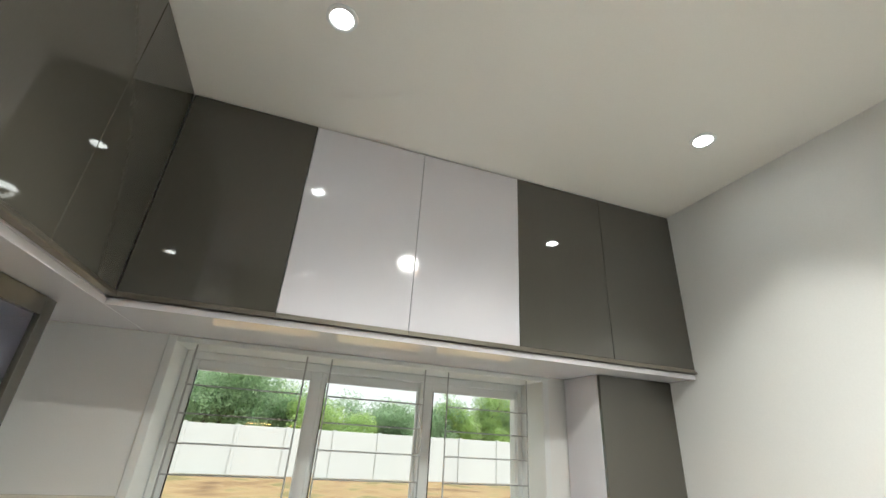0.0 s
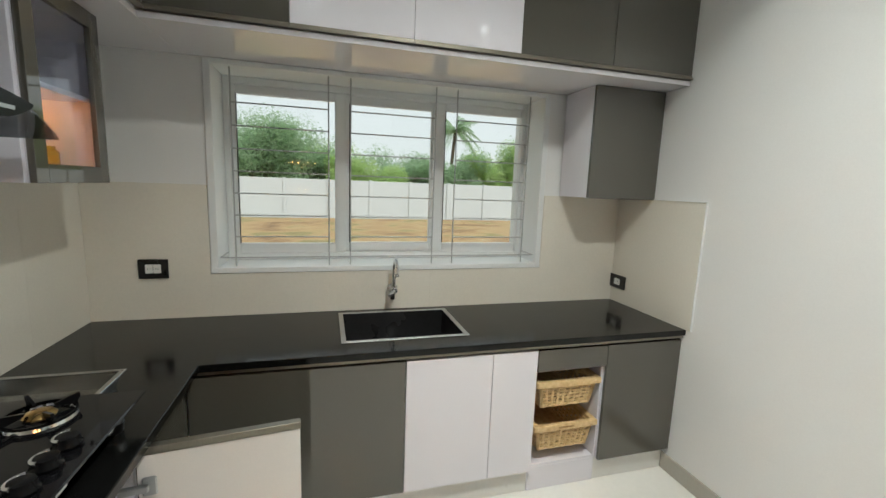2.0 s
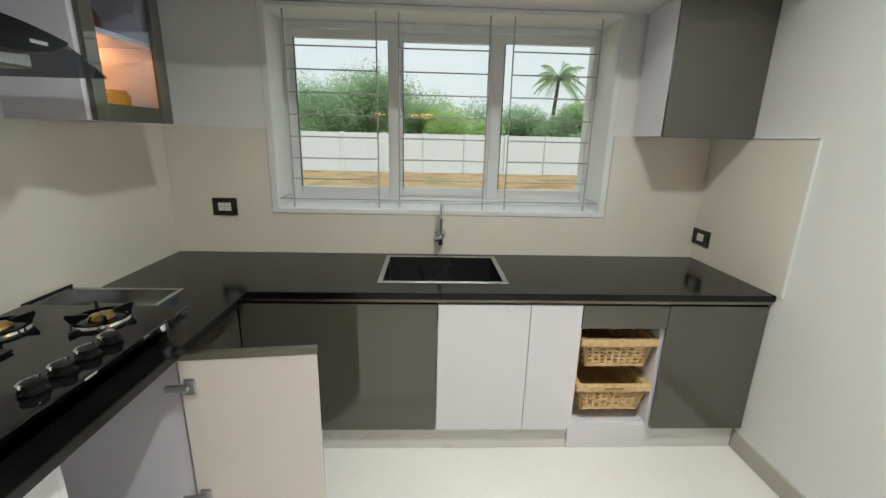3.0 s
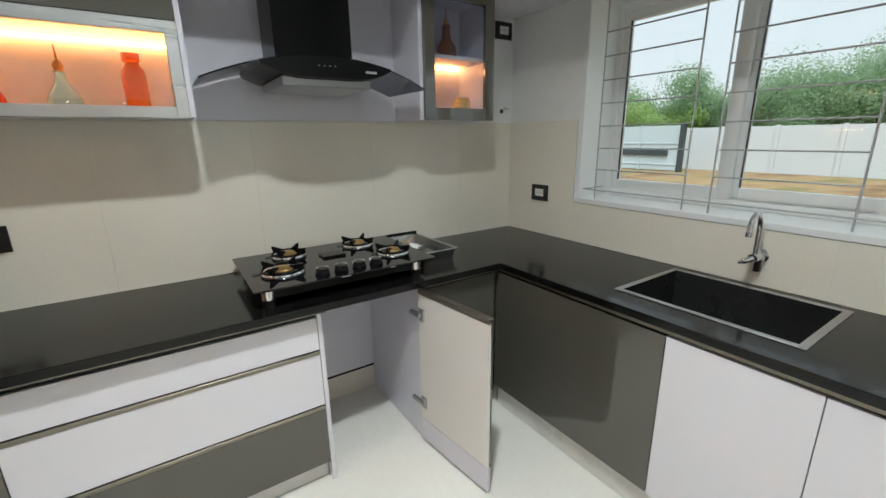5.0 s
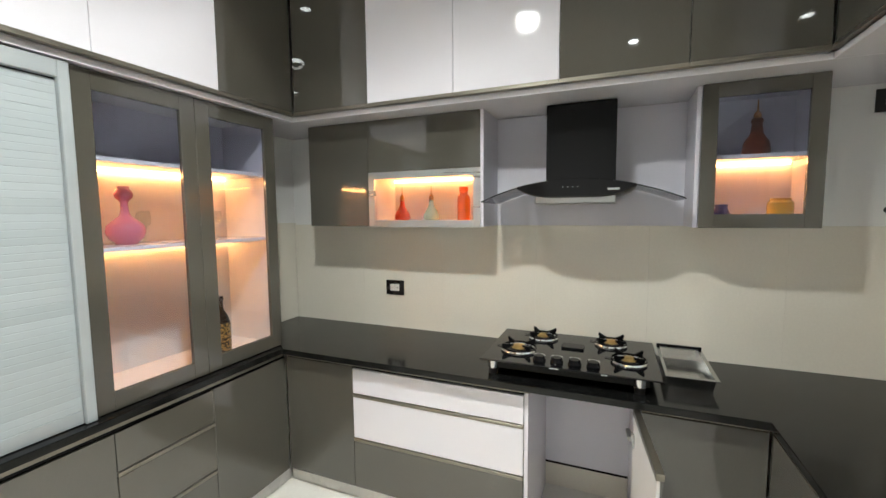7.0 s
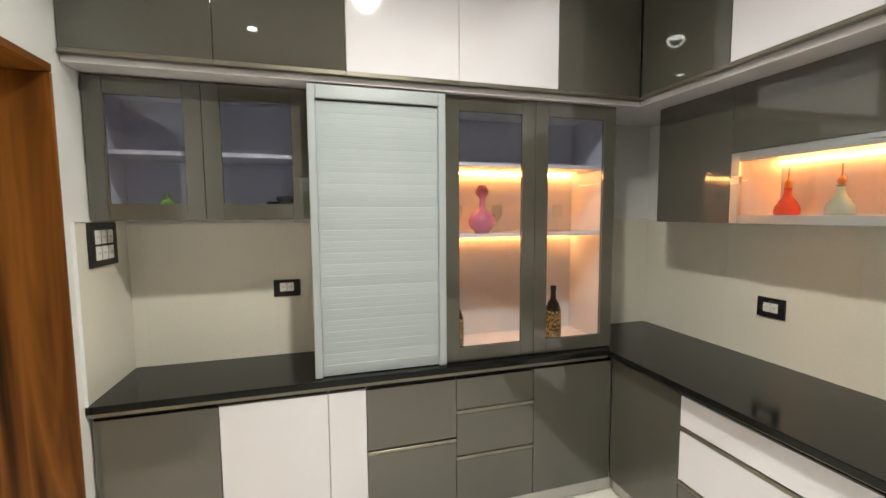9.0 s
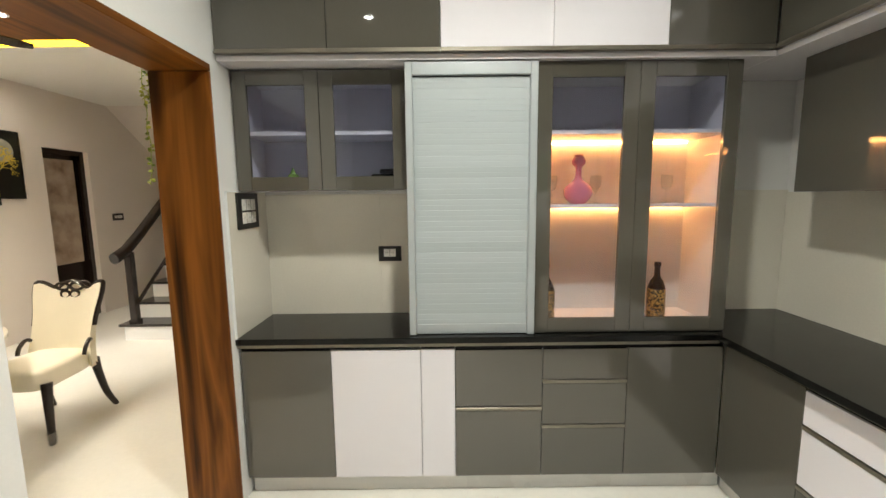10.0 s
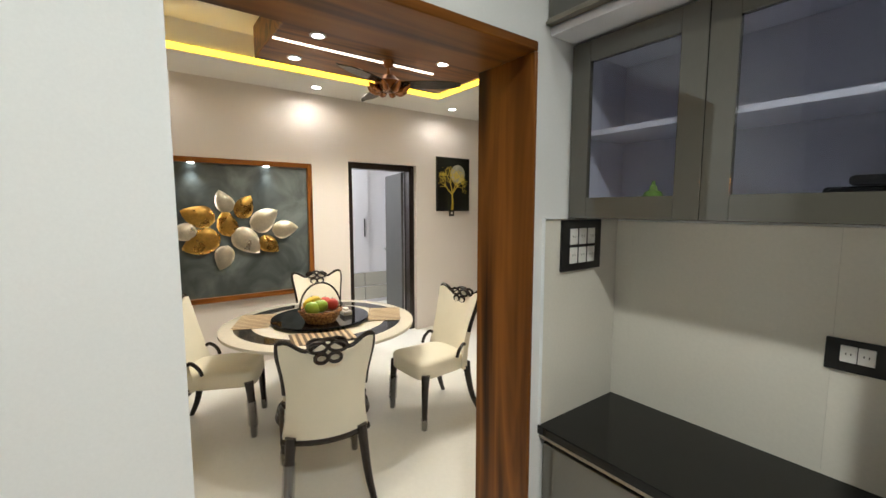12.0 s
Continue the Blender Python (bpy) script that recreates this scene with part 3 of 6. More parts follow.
# niche panels round the hood
for b in (run("hob", 1.563, 1.581, 0.014, DU - 0.004, Z0U, Z1U), run("hob", 2.564, 2.581, 0.014, DU - 0.022, Z0U, Z1U)):
    tagged(box("niche_side_panel", b, LAV, None, 0.001), "pale lavender laminate panel beside the cooker hood", "panel", "niche panels")
tagged(box("niche_back_panel", run("hob", 1.581, 2.564, 0.014, 0.024, Z0U, Z1U), LAV, None, 0.001), "pale lavender laminate panel behind the cooker hood", "panel")

gc = thing("glass_wall_cabinet", (0.15, 2.80, Z0U), "dark grey framed glass wall cabinet, lower half lit", "cabinet")
shell("hob", 2.583, 3.022, DU - 0.021, Z0U, Z1U, LAV, gc)
framed_door("hob", 2.583, 3.022, DU, Z0U, Z1U, 0.060, GREY, gc)
box("shelf", run("hob", 2.602, 3.003, 0.023, 0.28, 1.876, 1.894), WHITE, gc, 0.001)
box("light_strip", run("hob", 2.61, 2.99, 0.030, 0.046, 1.864, 1.875), WARMN, gc, 0.001, label="warm glowing light strip")

rc = thing("wall_cabinet", (2.84, YW - 0.16, Z0U), "dark grey gloss wall cabinet with a white side, beside the window", "cabinet")
box("body", run("window", 2.604, XW - 0.003, 0.014, 0.30, Z0U, Z1U), WHITE, rc, 0.001)
box("door", run("window", 2.606, XW - 0.003, 0.30, 0.32, Z0U - 0.003, Z1U), GREY, rc, 0.0015)

# shutter wall
g2 = thing("glass_wall_cabinet", (2.62, 0.17, 1.605), "dark grey cabinet with two glass doors, unlit, nearly empty", "cabinet")
shell("shutter", 2.207, 3.066, 0.31, 1.605, 2.192, LAV, g2)
framed_door("shutter", 2.207, 2.638, 0.33, 1.605, 2.192, 0.070, GREY, g2)
framed_door("shutter", 2.640, 3.066, 0.33, 1.605, 2.192, 0.070, GREY, g2)
box("base_board", run("shutter", 2.226, 3.047, 0.024, 0.295, 1.624, 1.664), LAV, g2, 0.001)
box("shelf", run("shutter", 2.226, 3.047, 0.024, 0.295, 1.885, 1.903), WHITE, g2, 0.001)

sh = thing("shutter_cabinet", (1.85, 0.17, ZT), "tall cabinet with a closed pale aluminium roller shutter", "cabinet")
box("body", run("shutter", 1.576, 2.200, 0.014, 0.39, ZT + 0.002, 2.192), LAV, sh, 0.001)
box("frame_side", run("shutter", 1.574, 1.610, 0.385, 0.432, ZT + 0.002, 2.196), SHUTFRAME, sh, 0.003)
box("frame_side", run("shutter", 2.168, 2.203, 0.385, 0.432, ZT + 0.002, 2.196), SHUTFRAME, sh, 0.003)
box("frame_top", run("shutter", 1.610, 2.168, 0.385, 0.430, 2.136, 2.196), SHUTFRAME, sh, 0.003)
# black strip painted as the shade line under the shutter's top frame
box("gap_shade_strip", run("shutter", 1.610, 2.168, 0.391, 0.405, 2.131, 2.136), BLACK, sh, 0)
box("bottom_bar", run("shutter", 1.611, 2.167, 0.392, 0.4135, ZT + 0.004, ZT + 0.054), SHUTFRAME, sh, 0.0008)
zs = ZT + 0.055
slat_mesh = None
while zs < 2.08:
    if slat_mesh is None:
        bm = bmesh.new()
        prof = [(0.0, 0.0), (0.0060, 0.0001), (0.0069, 0.0014), (0.0072, 0.024), (0.0065, 0.0252), (0.0065, 0.0266), (0.0072, 0.0278), (0.0069, 0.0508), (0.0060, 0.0522), (0.0, 0.0523)]
        ra = [bm.verts.new((1.611, 0.405 + d, z)) for d, z in prof]
        rb = [bm.verts.new((2.167, 0.405 + d, z)) for d, z in prof]
        for k in range(len(prof) - 1):
            bm.faces.new((ra[k], ra[k + 1], rb[k + 1], rb[k]))
        bm.faces.new((ra[-1], ra[0], rb[0], rb[-1]))
        bm.faces.new(ra[::-1])
        bm.faces.new(rb)
        slat_mesh = bpy.data.meshes.new("slat")
        bmesh.ops.recalc_face_normals(bm, faces=bm.faces)
        bm.to_mesh(slat_mesh)
        bm.free()
        slat_mesh.materials.append(SHUT)
    s = new("slat", slat_mesh)
    s.parent = sh
    s.matrix_parent_inverse = sh.matrix_basis.inverted()
    s.location = (0, random.uniform(-0.0004, 0.0004), zs)
    zs += 0.0524

g3 = thing("glass_display_cabinet", (1.02, 0.17, ZT), "tall dark grey glass-fronted display cabinet, lit warm inside", "cabinet")
# warmer laminate colour here helps paint the lit look of the lower bays
shell("shutter", 0.598, 1.572, 0.389, ZT + 0.002, 2.192, INNER, g3)
# added lavender sheets give the unlit upper bay its cooler tone by colour
box("upper_back_tint", run("shutter", 0.617, 1.553, 0.0225, 0.026, 1.886, 2.173), LAV, g3, 0)
for u in (0.6165, 1.5505):
    box("upper_side_tint", run("shutter", u, u + 0.003, 0.027, 0.375, 1.886, 2.173), LAV, g3, 0)
framed_door("shutter", 0.598, 1.0825, 0.41, ZT + 0.004, 2.198, 0.073, GREY, g3)
framed_door("shutter", 1.0845, 1.5725, 0.41, ZT + 0.004, 2.198, 0.073, GREY, g3)
for z in (1.505, 1.866):
    box("shelf", run("shutter", 0.617, 1.553, 0.024, 0.375, z, z + 0.018), WHITE, g3, 0.001)
    box("light_strip", run("shutter", 0.63, 1.54, 0.03, 0.044, z - 0.010, z - 0.001), WARM, g3, 0.001, label="warm glowing light strip")
box("side_filler", run("shutter", 0.580, 0.596, 0.014, 0.38, ZT + 0.002, 2.192), LAV, g3, 0.001)

# ---- tiled splashback ----


def splash(name, wall, u0, u1, z0, z1, size, label, holes=()):
    back = thing(name, {"window": ((u0 + u1) / 2, YW, z0), "hob": (0, (u0 + u1) / 2, z0), "shutter": ((u0 + u1) / 2, 0, z0), "right": (XW, (u0 + u1) / 2, z0)}[wall], label, "splashback", kind="structure")
    u = u0
    while u < u1 - 0.01:
        v = min(u + size, u1)
        if wall == "right":
            b = (XW - 0.009, XW - 0.001, u + 0.0002, v - 0.0002, z0, z1)
        else:
            b = run(wall, u + 0.0002, v - 0.0002, 0.001, 0.010, z0, z1)
        box("wall_tile", b, TILE, back, 0)
        u = v
    return back


splash("splashback_west", "hob", 0.012, YW - 0.012, ZT + 0.001, 1.574, 0.6, "glossy beige tiled splashback behind the hob")
splash("splashback_south", "shutter", 0.0, XW - 0.002, ZT + 0.001, 1.588, 0.6, "glossy beige tiled splashback beside the shutter cabinet")
splash("splashback_north", "window", 0.0, WX0 - 0.014, ZT + 0.001, 1.574, 0.6, "glossy beige tiled splashback beside the window")
splash("splashback_north", "window", WX1 + 0.014, XW - 0.002, ZT + 0.001, 1.574, 0.6, "glossy beige tiled splashback under the wall cabinet")
splash("splashback_north", "window", WX0 - 0.014, WX1 + 0.014, ZT + 0.001, WZ0 - 0.020, 0.6, "low glossy beige tiles behind the sink")
splash("splashback_east", "right", YW - 0.69, YW - 0.012, ZT + 0.001, 1.574, 0.7, "glossy beige tiles at the end of the worktop")
splash("splashback_east", "right", 0.012, 0.455, ZT + 0.001, 1.600, 0.5, "glossy beige tiles beside the switch plate")

tt = thing("tile_trim", (XW, YW - 0.69, ZT), "thin white edge trim at the end of the wall tiles", "trim", kind="structure")
box("upright_trim", (XW - 0.014, XW - 0.001, YW - 0.694, YW - 0.690, ZT + 0.001, 1.580), UPVC, tt, 0.001)
box("top_trim", (XW - 0.014, XW - 0.001, YW - 0.690, YW - 0.325, 1.5745, 1.580), UPVC, tt, 0.001)
tt = thing("tile_trim", (XW, 0.456, ZT), "thin white edge trim beside the switch plate", "trim", kind="structure")
box("upright_trim", (XW - 0.014, XW - 0.001, 0.4555, 0.460, ZT + 0.001, 1.606), UPVC, tt, 0.001)
box("top_trim", (XW - 0.014, XW - 0.001, 0.335, 0.4555, 1.6005, 1.606), UPVC, tt, 0.001)

# ---- switch plates ----


def plate(wall, u, z, w, h, cells, label):
    def bx(a, b, d0, d1, c, d):
        if wall == "right":
            return (XW - 0.009 - d1, XW - 0.009 - d0, a, b, c, d)
        if wall == "bare":
            return (XW - d1, XW - d0, a, b, c, d)
        if wall == "far":
            return (DX - d1, DX - d0, a, b, c, d)
        return run(wall, a, b, 0.010 + d0, 0.010 + d1, c, d)
    b0 = bx(u, u + w, 0, 0.012, z, z + h)
    t = thing("switch_plate", ((b0[0] + b0[1]) / 2, (b0[2] + b0[3]) / 2, z), label, "switch", "switch plates")
    box("plate_frame", bx(u, u + w, 0, 0.010, z, z + h), PLASTIC, t, 0.003, 2)
    for a, c, ww, hh in cells:
        r = box("rocker", bx(u + a, u + a + ww, 0.009, 0.0135, z + c, z + c + hh), SWITCH, t, 0.0015)
        for k in (0.35, 0.65):
            box("slot", bx(u + a + ww * k - 0.0012, u + a + ww * k + 0.0012, 0.0132, 0.0138, z + c + hh * 0.44, z + c + hh * 0.58), PLASTIC, r, 0)
    return t


two = ((0.033, 0.028, 0.034, 0.046), (0.069, 0.028, 0.034, 0.046))
plate("window", 0.232, 1.088, 0.135, 0.10, two, "black framed socket plate on the beige tiles")
plate("hob", 0.795, 1.098, 0.135, 0.10, two, "black framed socket plate on the beige tiles")
plate("hob", 3.285, 2.075, 0.135, 0.10, two, "black framed socket plate high beside the glass cabinet")
plate("shutter", 2.278, 1.19, 0.135, 0.09, two, "black framed socket plate below the glass cabinet")
plate("bare", 1.775, 1.402, 0.13, 0.09, ((0.045, 0.024, 0.04, 0.042),), "black framed switch plate on the bare white wall")
plate("right", YW - 0.155, 0.968, 0.15, 0.09, ((0.045, 0.024, 0.055, 0.042),), "black framed socket plate above the worktop end")
plate("right", 0.137, 1.412, 0.235, 0.185, tuple((0.045 + 0.052 * i, 0.028 + 0.068 * j, 0.042, 0.058) for i in range(3) for j in range(2)), "large black switch plate with six white rockers")
outlet = thing("pipe_outlet", (0.006, 3.360, 1.648), "capped water outlet with a small chrome stub on the wall", "pipe outlet")
bm = add_lathe(bmesh.new(), [(0, 0), (0.014, 0), (0.014, 0.004), (0.010, 0.006), (0, 0.003)], (0, 0, 0), 18)
bm.transform(Matrix.Translation((0.0005, 3.360, 1.648)) @ Matrix.Rotation(radians(90), 4, "Y"))
smooth(part("opening", bm, PLASTIC, outlet, "black pipe opening"), 40)
tube("stub", spline([(0.002, 3.382, 1.664), (0.022, 3.388, 1.670), (0.034, 3.400, 1.664)], 4), [0.009] * 5 + [0.007] * 4, CHROME, outlet, 10, "small chrome stub")

# ---- sink and tap ----
snk = thing("sink", ((SX0 + SX1) / 2, (SY0 + SY1) / 2, ZT - 0.2), "dark square kitchen sink with a satin steel rim", "sink")
bm = bmesh.new()
rw = 0.018
for b in ((SX0 - 0.006, SX0 + rw, SY0 - 0.006, SY1 + 0.006), (SX1 - rw, SX1 + 0.006, SY0 - 0.006, SY1 + 0.006), (SX0 + rw, SX1 - rw, SY0 - 0.006, SY0 + rw), (SX0 + rw, SX1 - rw, SY1 - rw, SY1 + 0.006)):
    add_box(bm, (*b, ZT + 0.0005, ZT + 0.004), 0.001)
part("rim", bm, STEEL, snk)
bm = bmesh.new()
a, b, c, d, z0, z1 = SX0 + rw, SX1 - rw, SY0 + rw, SY1 - rw, ZT - 0.21, ZT + 0.002
for q in ((a - 0.004, a, c - 0.004, d + 0.004, z0, z1), (b, b + 0.004, c - 0.004, d + 0.004, z0, z1), (a, b, c - 0.004, c, z0, z1), (a, b, d, d + 0.004, z0, z1), (a, b, c, d, z0 - 0.004, z0)):
    add_box(bm, q)
part("basin", bm, DARKSTEEL, snk)
lathe("drain", [(0, 0.001), (0.03, 0.001), (0.042, 0.004), (0.045, 0.001)], (1.54, 3.2, z0), STEEL, snk)
tap = thing("tap", (1.53, YW - 0.05, 0.95), "chrome wall-mounted swan-neck kitchen tap", "tap")
yt = YW - 0.010
bm = add_lathe(bmesh.new(), [(0, 0), (0.030, 0), (0.030, 0.006), (0.018, 0.018), (0.014, 0.03)], (0, 0, 0))
bm.transform(Matrix.Translation((1.53, yt, 1.0)) @ Matrix.Rotation(radians(90), 4, "X"))
smooth(part("wall_flange", bm, CHROME, tap), 40)
tube("body", [(1.53, yt - 0.01, 1.0), (1.53, yt - 0.085, 1.0)], 0.018, CHROME, tap, 14)
tube("spout", spline([(1.53, yt - 0.06, 1.0), (1.53, yt - 0.062, 1.08), (1.53, yt - 0.07, 1.155), (1.53, yt - 0.11, 1.185), (1.53, yt - 0.15, 1.16), (1.53, yt - 0.158, 1.115)], 6), 0.0105, CHROME, tap, 12)
tube("lever", spline([(1.53, yt - 0.08, 1.0), (1.505, yt - 0.1, 0.985), (1.49, yt - 0.105, 0.98)], 4), [0.012] * 5 + [0.008] * 4, CHROME, tap, 10)
lathe("aerator", [(0.0, 0), (0.0125, 0), (0.0125, 0.018), (0.0, 0.018)], (1.53, yt - 0.158, 1.10), CHROME, tap, 14)
# short dark cylinder against the wall below the tap body
lathe("dark_stub", [(0.0, 0), (0.013, 0), (0.013, 0.05), (0.0, 0.05)], (1.53, yt - 0.02, 0.935), PLASTIC, tap, 12)

# ---- pull-out basket unit ----
bu = thing("basket_unit", (2.386, YW - 0.33, 0.14), "pull-out unit with a grey top front and white sides", "cabinet")
box("top_front", run("window", 2.183, 2.590, 0.620, 0.640, 0.692, W1), GREY, bu, 0.0015)
box("side_panel", run("window", 2.181, 2.193, 0.02, 0.615, 0.14, W1), WHITE, bu, 0.001)
box("side_panel", run("window", 2.578, 2.590, 0.02, 0.615, 0.14, W1), WHITE, bu, 0.001)
box("floor_panel", run("window", 2.193, 2.578, 0.02, 0.605, 0.14, 0.154), WHITE, bu, 0.001)
box("back_panel", run("window", 2.193, 2.578, 0.02, 0.03, 0.154, W1), LAV, bu, 0.001)
for z in (0.340, 0.585):
    for u in (2.193, 2.567):
        box("runner", run("window", u, u + 0.011, 0.08, 0.58, z - 0.012, z + 0.006), STEEL, bu, 0.001)


def basket(z):
    t = thing("wicker_basket", (2.386, YW - 0.36, z), "pale cane pull-out basket with a wooden rim", "basket", "wicker baskets")
    x0, x1, f, bk = 2.222, 2.548, YW - 0.610, YW - 0.10
    h, rx0, rx1 = 0.150, 2.196, 2.576
    bm = bmesh.new()
    for b in ((rx0, rx1, f - 0.020, f + 0.006, z + h - 0.026, z + h + 0.008), (rx0, rx1, bk - 0.02, bk, z + h - 0.02, z + h + 0.008), (rx0, x0 + 0.006, f + 0.006, bk - 0.02, z + h - 0.012, z + h + 0.008), (x1 - 0.006, rx1, f + 0.006, bk - 0.02, z + h - 0.012, z + h + 0.008)):
        add_box(bm, b, 0.004)
    rim = part("rim", bm, CANE, t, "smooth pale wooden rim")
    if z < 0.3:
        # thin dark tab on the rim paints the shade of a finger groove
        box("finger_pull_shade", ((x0 + x1) / 2 - 0.045, (x0 + x1) / 2 + 0.045, f - 0.0215, f - 0.019, z + h - 0.012, z + h - 0.004), CANESHADE, rim, 0.0005)
    bm = bmesh.new()
    ins, inx = 0.020, 0.022
    corners = [((x0, f), (x1, f)), ((x1, f), (x1, bk)), ((x1, bk), (x0, bk)), ((x0, bk), (x0, f))]
    cx, cy = (x0 + x1) / 2, (f + bk) / 2

    def at(p, s):
        k = 1 - s
        return Vector((p[0] + (inx if p[0] < cx else -inx) * k, p[1] + (ins if p[1] < cy else -ins) * k, 0))
    for p, q in corners:
        n = 9 if abs(p[0] - q[0]) > 0.1 else 14
        out = Vector((q[1] - p[1], p[0] - q[0], 0)).normalized()
        for r in range(7):
            s = r / 6
            a, b = at(p, s), at(q, s)
            pts = []
            for k in range(n * 2 + 1):
                v = a.lerp(b, k / (n * 2)) + out * (0.003 * math.sin((k / 2 + r) * math.pi))
                pts.append((v.x, v.y, z + 0.010 + s * (h - 0.030)))
            add_tube(bm, pts, 0.0105 if r in (0, 6) else 0.0068, 5)
        for k in range(n + 1):
            a, b = at(p, 0).lerp(at(q, 0), k / n), at(p, 1).lerp(at(q, 1), k / n)
            add_tube(bm, [(a.x, a.y, z + 0.004), (b.x, b.y, z + h - 0.010)], 0.0115 if k in (0, n) else 0.0078, 5)
    add_box(bm, (x0 + inx, x1 - inx, f + ins, bk - ins, z, z + 0.008))
    tagged(part("woven_body", bm, CANE, t), "open weave of split pale cane", kind="stuff")
    return t


# darker cane colour for the groove's painted shade
CANESHADE = varied("cane_shadow_groove", (0.30, 0.17, 0.06), 0.6, amount=0.1)
basket(0.468)
basket(0.222)

# ---- cooker hood ----
hd = thing("cooker_hood", (0.2, 2.08, 1.69), "black chimney cooker hood with a curved smoked glass canopy", "cooker hood")
box("chimney", (0.026, 0.256, 1.902, 2.237, 1.79, Z1U - 0.004), BLACK, hd, 0.003)
bm = bmesh.new()
NS = 36
y0, y1 = 1.597, 2.522


def arch(t):
    return 1.798 - 0.096 * abs(2 * t - 1) ** 2.0


rings = []
for i in range(NS + 1):
    t = i / NS
    y = y0 + (y1 - y0) * t
    z = arch(t)
    xf = 0.46 - 0.05 * abs(2 * t - 1) ** 2.2
    rings.append([bm.verts.new(v) for v in ((0.04, y, z), (xf, y, z), (xf, y, z + 0.006), (0.04, y, z + 0.006))])
for a, b in zip(rings, rings[1:]):
    for k in range(4):
        bm.faces.new((a[k], a[(k + 1) % 4], b[(k + 1) % 4], b[k]))
bm.faces.new(rings[0][::-1])
bm.faces.new(rings[-1])
smooth(part("glass_canopy", bm, HOODGLASS, hd, "curved smoked glass canopy"), 40)
bm = bmesh.new()
rings = []
for i in range(25):
    t = 0.215 + 0.57 * i / 24
    y = y0 + (y1 - y0) * t
    z = arch(t)
    k = 0.072 * (1 - abs(2 * (i / 24) - 1) ** 3)
    rings.append([bm.verts.new(v) for v in ((0.03, y, z + 0.007), (0.455, y, z + 0.0075), (0.464, y, z + 0.004), (0.464, y, z - 0.002 - k), (0.45, y, z - 0.008 - k), (0.03, y, z - 0.008 - k))])
for a, b in zip(rings, rings[1:]):
    for k in range(6):
        bm.faces.new((a[k], a[(k + 1) % 6], b[(k + 1) % 6], b[k]))
bm.faces.new(rings[0][::-1])
bm.faces.new(rings[-1])
bmesh.ops.recalc_face_normals(bm, faces=bm.faces)
body = smooth(part("body", bm, BLACK, hd), 40)
bf = boxes("filter_box", [(0.08, 0.43, 1.875, 2.24, 1.690, 1.726)], STEEL, body, 0.004, "satin steel filter housing")
for k in range(4):
    box("button", (0.464, 0.4665, 2.008 + 0.022 * k, 2.014 + 0.022 * k, 1.764, 1.768), STEEL, body, 0.001)
box("badge", (0.464, 0.466, 2.205, 2.255, 1.748, 1.757), ALU, body, 0.0005, label="small pale badge")

# ---- gas hob ----
hob = thing("gas_hob", (0.33, 2.06, ZT), "black glass four-burner gas hob standing on the worktop", "hob")
hx0, hx1, hy0, hy1, hz = 0.06, 0.612, 1.650, 2.44, 0.953
box("glass_top", (hx0, hx1, hy0, hy1, hz - 0.008, hz), BLACKGLASS, hob, 0.003)
box("tray_body", (hx0 + 0.03, hx1 - 0.045, hy0 + 0.04, hy1 - 0.04, ZT + 0.026, hz - 0.008), BLACK, hob, 0.006)
for x in (hx0 + 0.05, hx1 - 0.055):
    for y in (hy0 + 0.055, hy1 - 0.085):
        f = lathe("foot", [(0, 0.03), (0.026, 0.03), (0.026, 0.075), (0, 0.075)], (x, y, ZT), CHROME, hob, 18, label="chrome ring foot")
        lathe("rubber_pad", [(0, 0), (0.022, 0), (0.024, 0.03), (0, 0.03)], (x, y, ZT + 0.0005), PLASTIC, f, 14)
